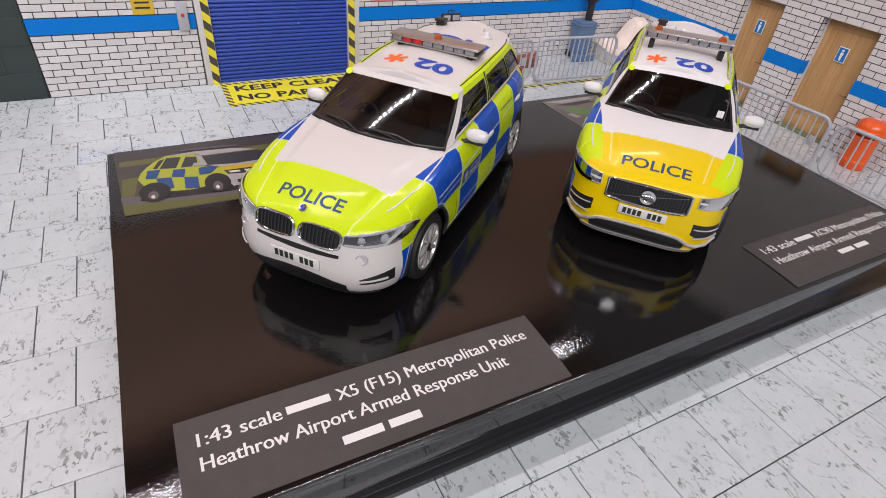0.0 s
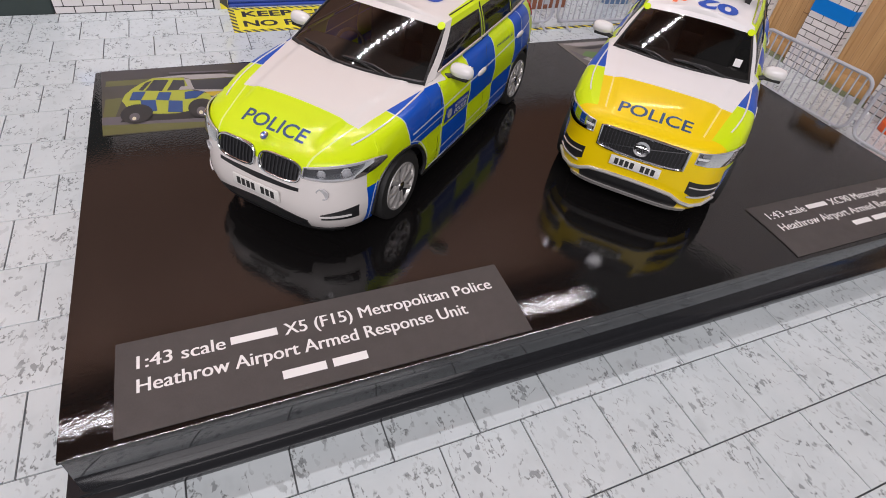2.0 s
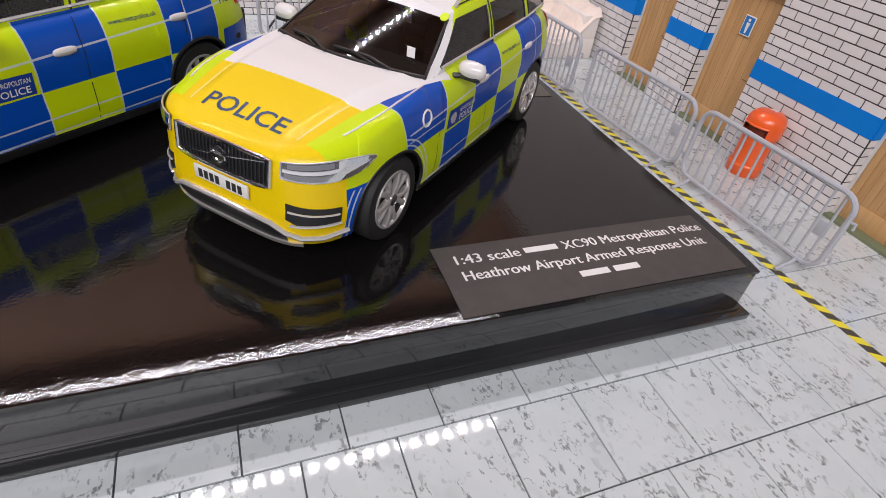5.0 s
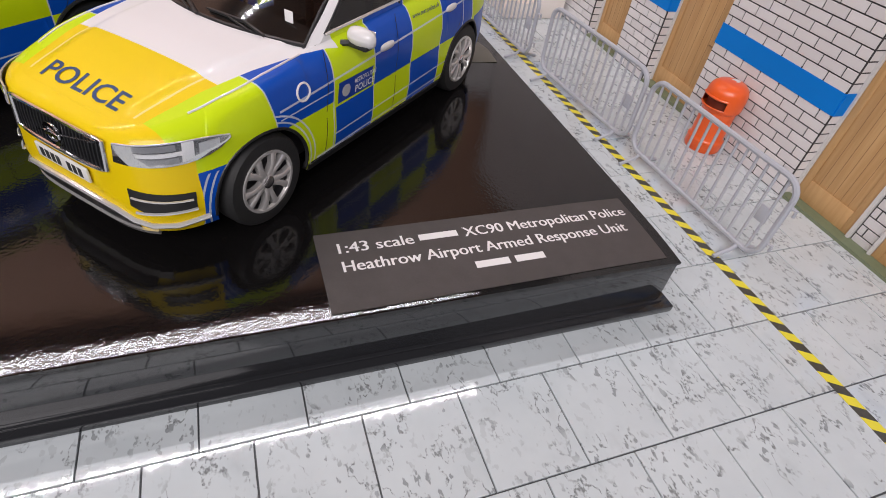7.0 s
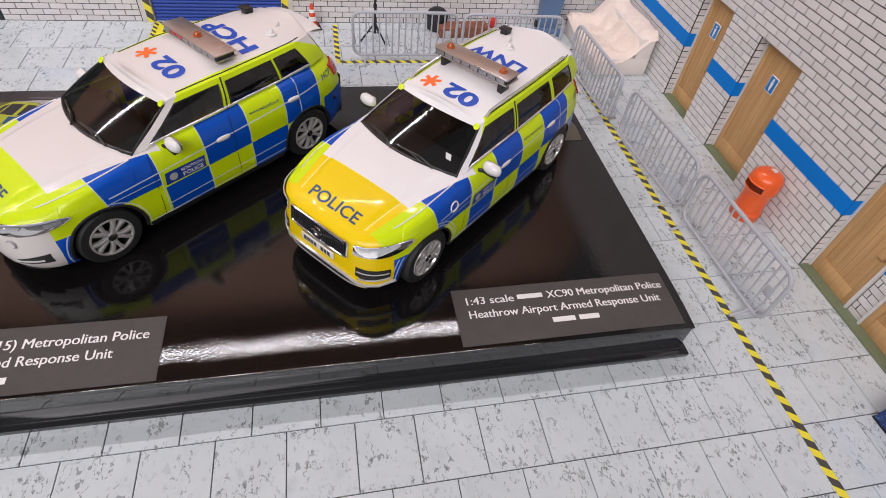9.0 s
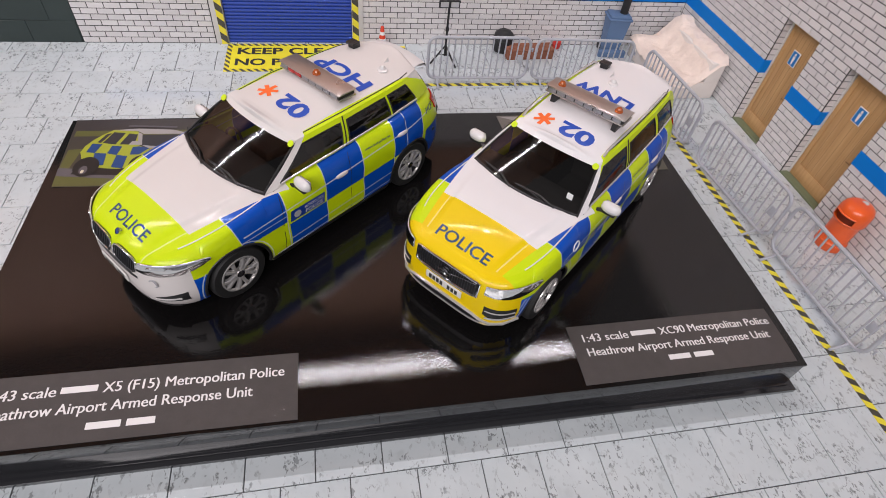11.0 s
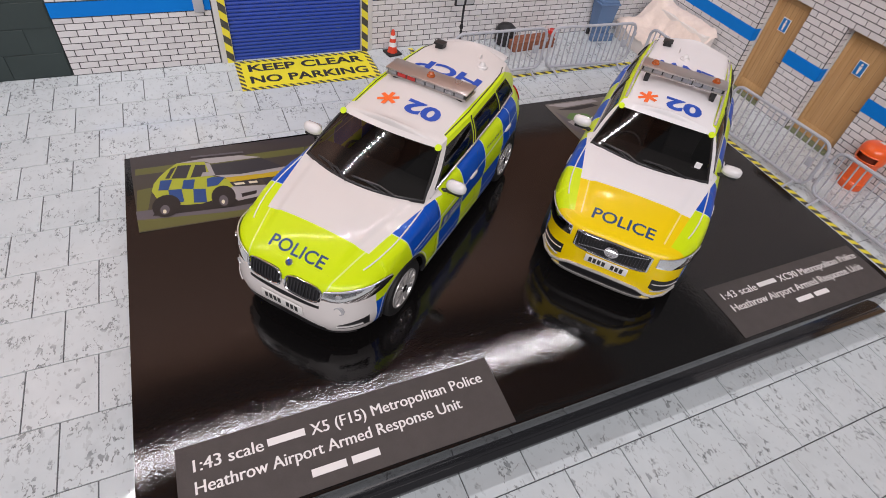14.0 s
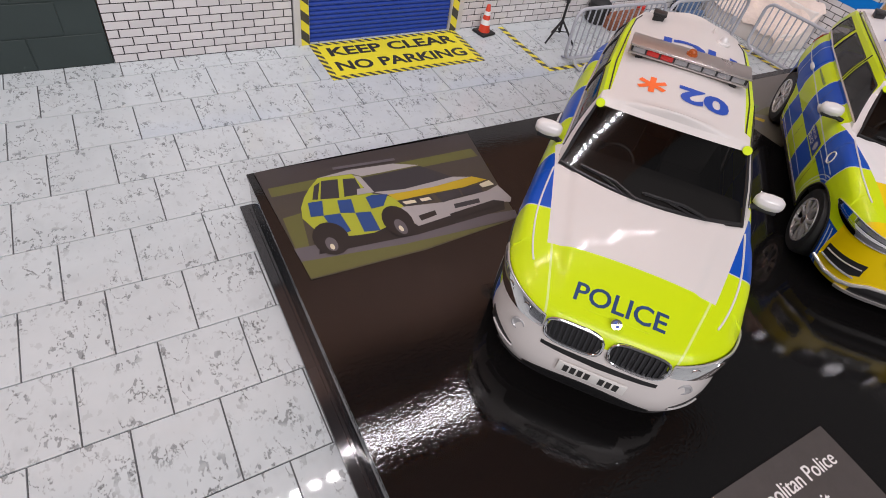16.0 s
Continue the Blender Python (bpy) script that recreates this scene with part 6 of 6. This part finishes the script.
# ---------------------------------------------------------------- crate, black tub and red bucket by the wall
crate = thing("slatted_crate", "reddish-brown slatted wooden crate on the floor", "crate", at(198.0, 200.5, 0, 3))
Build().cbox(-13.0, 13.0, -4.4, 4.4, 0.02, 4.2, 0.2).out("crate_box", M_BROWN, crate)
for i in range(6):
    y = -4.3 + i * 1.47
    Build().cbox(-13.3, 13.3, y, y + 1.1, 4.25, 5.1, 0.15).out("slat", M_BROWN, crate)
tub = thing("black_tub", "rounded black tub behind the crate", "tub", at(185.0, 206.4))
Build().lathe([(4.4, 0), (5.2, 0.6), (5.4, 7.0), (5.0, 9.2), (3.4, 10.6), (0.01, 11.0)], 24, cap=False).out("tub_body", M_BLACK, tub)
Build().tube([(5.4 * math.cos(2 * math.pi * i / 20), 5.4 * math.sin(2 * math.pi * i / 20), 7.0) for i in range(21)], 0.3, 6).out("tub_rim", M_BLACK, tub)
red = thing("red_bucket", "small round red bucket on the floor", "bucket", at(216.5, 208.6))
Build().lathe([(1.5, 0), (2.1, 0.8), (2.4, 3.0), (2.2, 4.3), (1.8, 4.6), (0.01, 4.5)], 20, cap=False).out("bucket_body", M_RED, red)
Build().tube([(-2.2, 0, 4.2), (-1.4, 0, 6.2), (1.4, 0, 6.2), (2.2, 0, 4.2)], 0.2, 6).out("bucket_handle", M_POST, red)

# ---------------------------------------------------------------- work light on a tripod
stand = thing("work_light", "black work light on a thin tripod", "work light", at(151, 193))
Build().tube([(0, 0, 4), (0, 0, 29)], 0.55, 8).out("mast", M_BLACK, stand)
Build().lathe([(0.9, 0), (0.9, 1.6)], 12, local(0, 0, 17)).out("collar", M_BLACK, stand)
for a in (-50, 70, 190):
    c, s_ = math.cos(radians(a)), math.sin(radians(a))
    Build().tube([(0, 0, 9.5), (c * 7.6, s_ * 7.6, 0.35)], 0.45, 6).tube([(0, 0, 4.4), (c * 3.6, s_ * 3.6, 5.2)], 0.25, 6).out("leg", M_BLACK, stand)
lamp_head = Build().cbox(-5.0, 5.0, -0.8, 0.8, 28.4, 32.0, 0.3).out("lamp_head", M_BLACK, stand, "black lamp head")
for x in (-2.5, 2.5):
    Build().cbox(x - 1.9, x + 1.9, -0.95, -0.8, 29.0, 31.4, 0.05).out("lamp_pane", M_LENS, lamp_head, "pale lamp pane")
Build().tube([(-1.6, 0, 32.0), (-1.6, 0, 33.4), (1.6, 0, 33.4), (1.6, 0, 32.0)], 0.25, 6).out("lamp_handle", M_BLACK, stand)

# ---------------------------------------------------------------- traffic cone
cone = thing("traffic_cone", "orange-red traffic cone with white bands and dark foot", "traffic cone", at(120.5, 206.6, 0, 12))
Build().cbox(-3.7, 3.7, -3.7, 3.7, 0.02, 1.1, 0.35).out("cone_foot", M_BLACK, cone, "dark square foot")
Build().lathe([(2.6, 1.0), (2.4, 1.5), (0.75, 12.2), (0.6, 12.4), (0.01, 12.4)], 24, cap=False).out("cone_body", plain("cone_red", (0.62, 0.05, 0.02), 0.4), cone)
for z0, z1 in ((4.2, 6.3), (8.2, 9.8)):
    ra, rb = 2.4 - (z0 - 1.5) * 0.154 + 0.06, 2.4 - (z1 - 1.5) * 0.154 + 0.06
    Build().lathe([(ra - 0.1, z0), (ra, z0), (rb, z1), (rb - 0.1, z1)], 24, cap=False).out("white_band", M_WHITE, cone, "white band")

# ---------------------------------------------------------------- small things on the walls
box = thing("switch_box", "grey plastic switch box on the brick wall", "switch box", at(33.5, BACK - 0.4))
Build().cbox(-2.1, 2.1, -1.6, 0, 24.6, 36.2, 0.4).out("housing", plain("grey_plastic", (0.42, 0.42, 0.46), 0.5), box)
Build().lathe([(0.7, 0), (0.6, 0.5), (0.01, 0.55)], 14, local(0, -1.6, 31, 90, 0, 0), cap=False).out("push_button", M_RED, box, "red push button")
note = thing("wall_notice", "ochre yellow paper notice on the brick wall", "notice", at(19.4, BACK - 0.4))
Build().box(-4.0, 4.0, -0.15, 0, 31.4, 44.0).out("paper", plain("ochre_paper", (0.62, 0.42, 0.03), 0.6), note, smooth=0)
for z in (34.0, 36.0, 38.0, 40.5):
    Build().box(-2.8, 2.6, -0.19, -0.15, z - 0.35, z + 0.35).out("print_bar", M_INK, note, smooth=0)
for x0, x1, z0, tint, label in ((118.8, 130.0, 33.6, (0.62, 0.2, 0.22), "pink-red printed poster on the brick wall"), (141.2, 173.6, 31.4, (0.5, 0.42, 0.46), "pale pink printed poster on the brick wall")):
    post = thing("poster", label, "poster", at((x0 + x1) / 2, BACK - 0.4), group="posters")
    Build().box(-(x1 - x0) / 2, (x1 - x0) / 2, -0.15, 0, z0, z0 + 14).out("paper", plain("poster_paper", tint, 0.5, vary=0.2), post, smooth=0)
    for i in range(3):
        Build().box(-(x1 - x0) / 2 + 1.2, (x1 - x0) / 2 - 1.2 - i, -0.19, -0.15, z0 + 1.0 + i * 1.6, z0 + 1.8 + i * 1.6).out("print_bar", M_WHITE, post, smooth=0)


def marbled():
    k = Nodes("blue_marbled_paper")
    n = k.noise(420, 6.0, 0.75)
    c = k.ramp(n, [(0.35, (0.006, 0.012, 0.05)), (0.5, (0.015, 0.05, 0.22)), (0.62, (0.1, 0.2, 0.45)), (0.72, (0.55, 0.6, 0.7))])
    return k.done(c, 0.3)


crate2 = thing("blue_box", "dark blue marbled box on the tiles by the wall", "box", at(280.4, -43.0, 0, 3))
Build().cbox(-7.0, 6.0, -16.0, 15.6, 0.02, 7.0, 0.3).out("carton", marbled(), crate2)
Build().box(-7.2, 6.2, -16.2, 15.8, 0.02, 0.6).out("carton_edge", M_BLACK, crate2, smooth=0)

# ---------------------------------------------------------------- pieces of floor and walls
tile_spots = [s for s in tile_spots if s[0] < 287 + 8 and s[1] < 212 + 8]
near = [s for s in tile_spots if -75 < s[0] < 290 and (s[1] < 12 and s[1] > -60 or s[1] > 120 or s[0] < -4 or s[0] > 226) and s[1] > -62][:300]
chosen = set(near)
tile_meshes = {}
rest = Build()
for x, y, w in tile_spots:
    v, f = chip(w - TILE_GAP, TILE_D - TILE_GAP, 0.55, 0.05)
    if (x, y, w) not in chosen:
        rest.add(v, f, local(x, y, 0, 0, 0, math.degrees(FLOOR_TURN)))
        continue
    if w not in tile_meshes:
        tile_meshes[w] = bpy.data.meshes.new("tile")
        tile_meshes[w].from_pydata([tuple(c * MM for c in p) for p in v], [], f)
        tile_meshes[w].materials.append(M_TILE)
    o = new("tile", tile_meshes[w])
    o.parent = floor
    o.matrix_basis = pose(x * MM, y * MM, 0, 0, 0, math.degrees(FLOOR_TURN))
tagged(rest.out("tiles", M_TILE, floor, smooth=0), kind="stuff")

for wall, spots in BRICK_SPOTS.items():
    whole = {}
    rest = Build()
    count = 0
    for m, length in spots:
        zz = m.translation.z
        inside = zz < (40 if wall is wall_back else 60) and m.translation.y > 20
        key = round(length, 1)
        if inside and count < 300:
            if key not in whole:
                v, f = chip(length, COURSE - JOINT, 0.32, 0.07)
                me = bpy.data.meshes.new("brick")
                me.from_pydata([(x * MM, y * MM, z * MM) for x, y, z in v], [], f)
                me.materials.append(M_BRICK)
                whole[key] = me
            o = new("brick", whole[key])
            o.parent = wall
            loc, rot, _ = m.decompose()
            o.matrix_basis = Matrix.LocRotScale(loc * MM, rot, None)
            count += 1
        else:
            v, f = chip(length, COURSE - JOINT, 0.32, 0.07)
            rest.add(v, f, m)
    tagged(rest.out("bricks", M_BRICK, wall, smooth=0), kind="stuff")
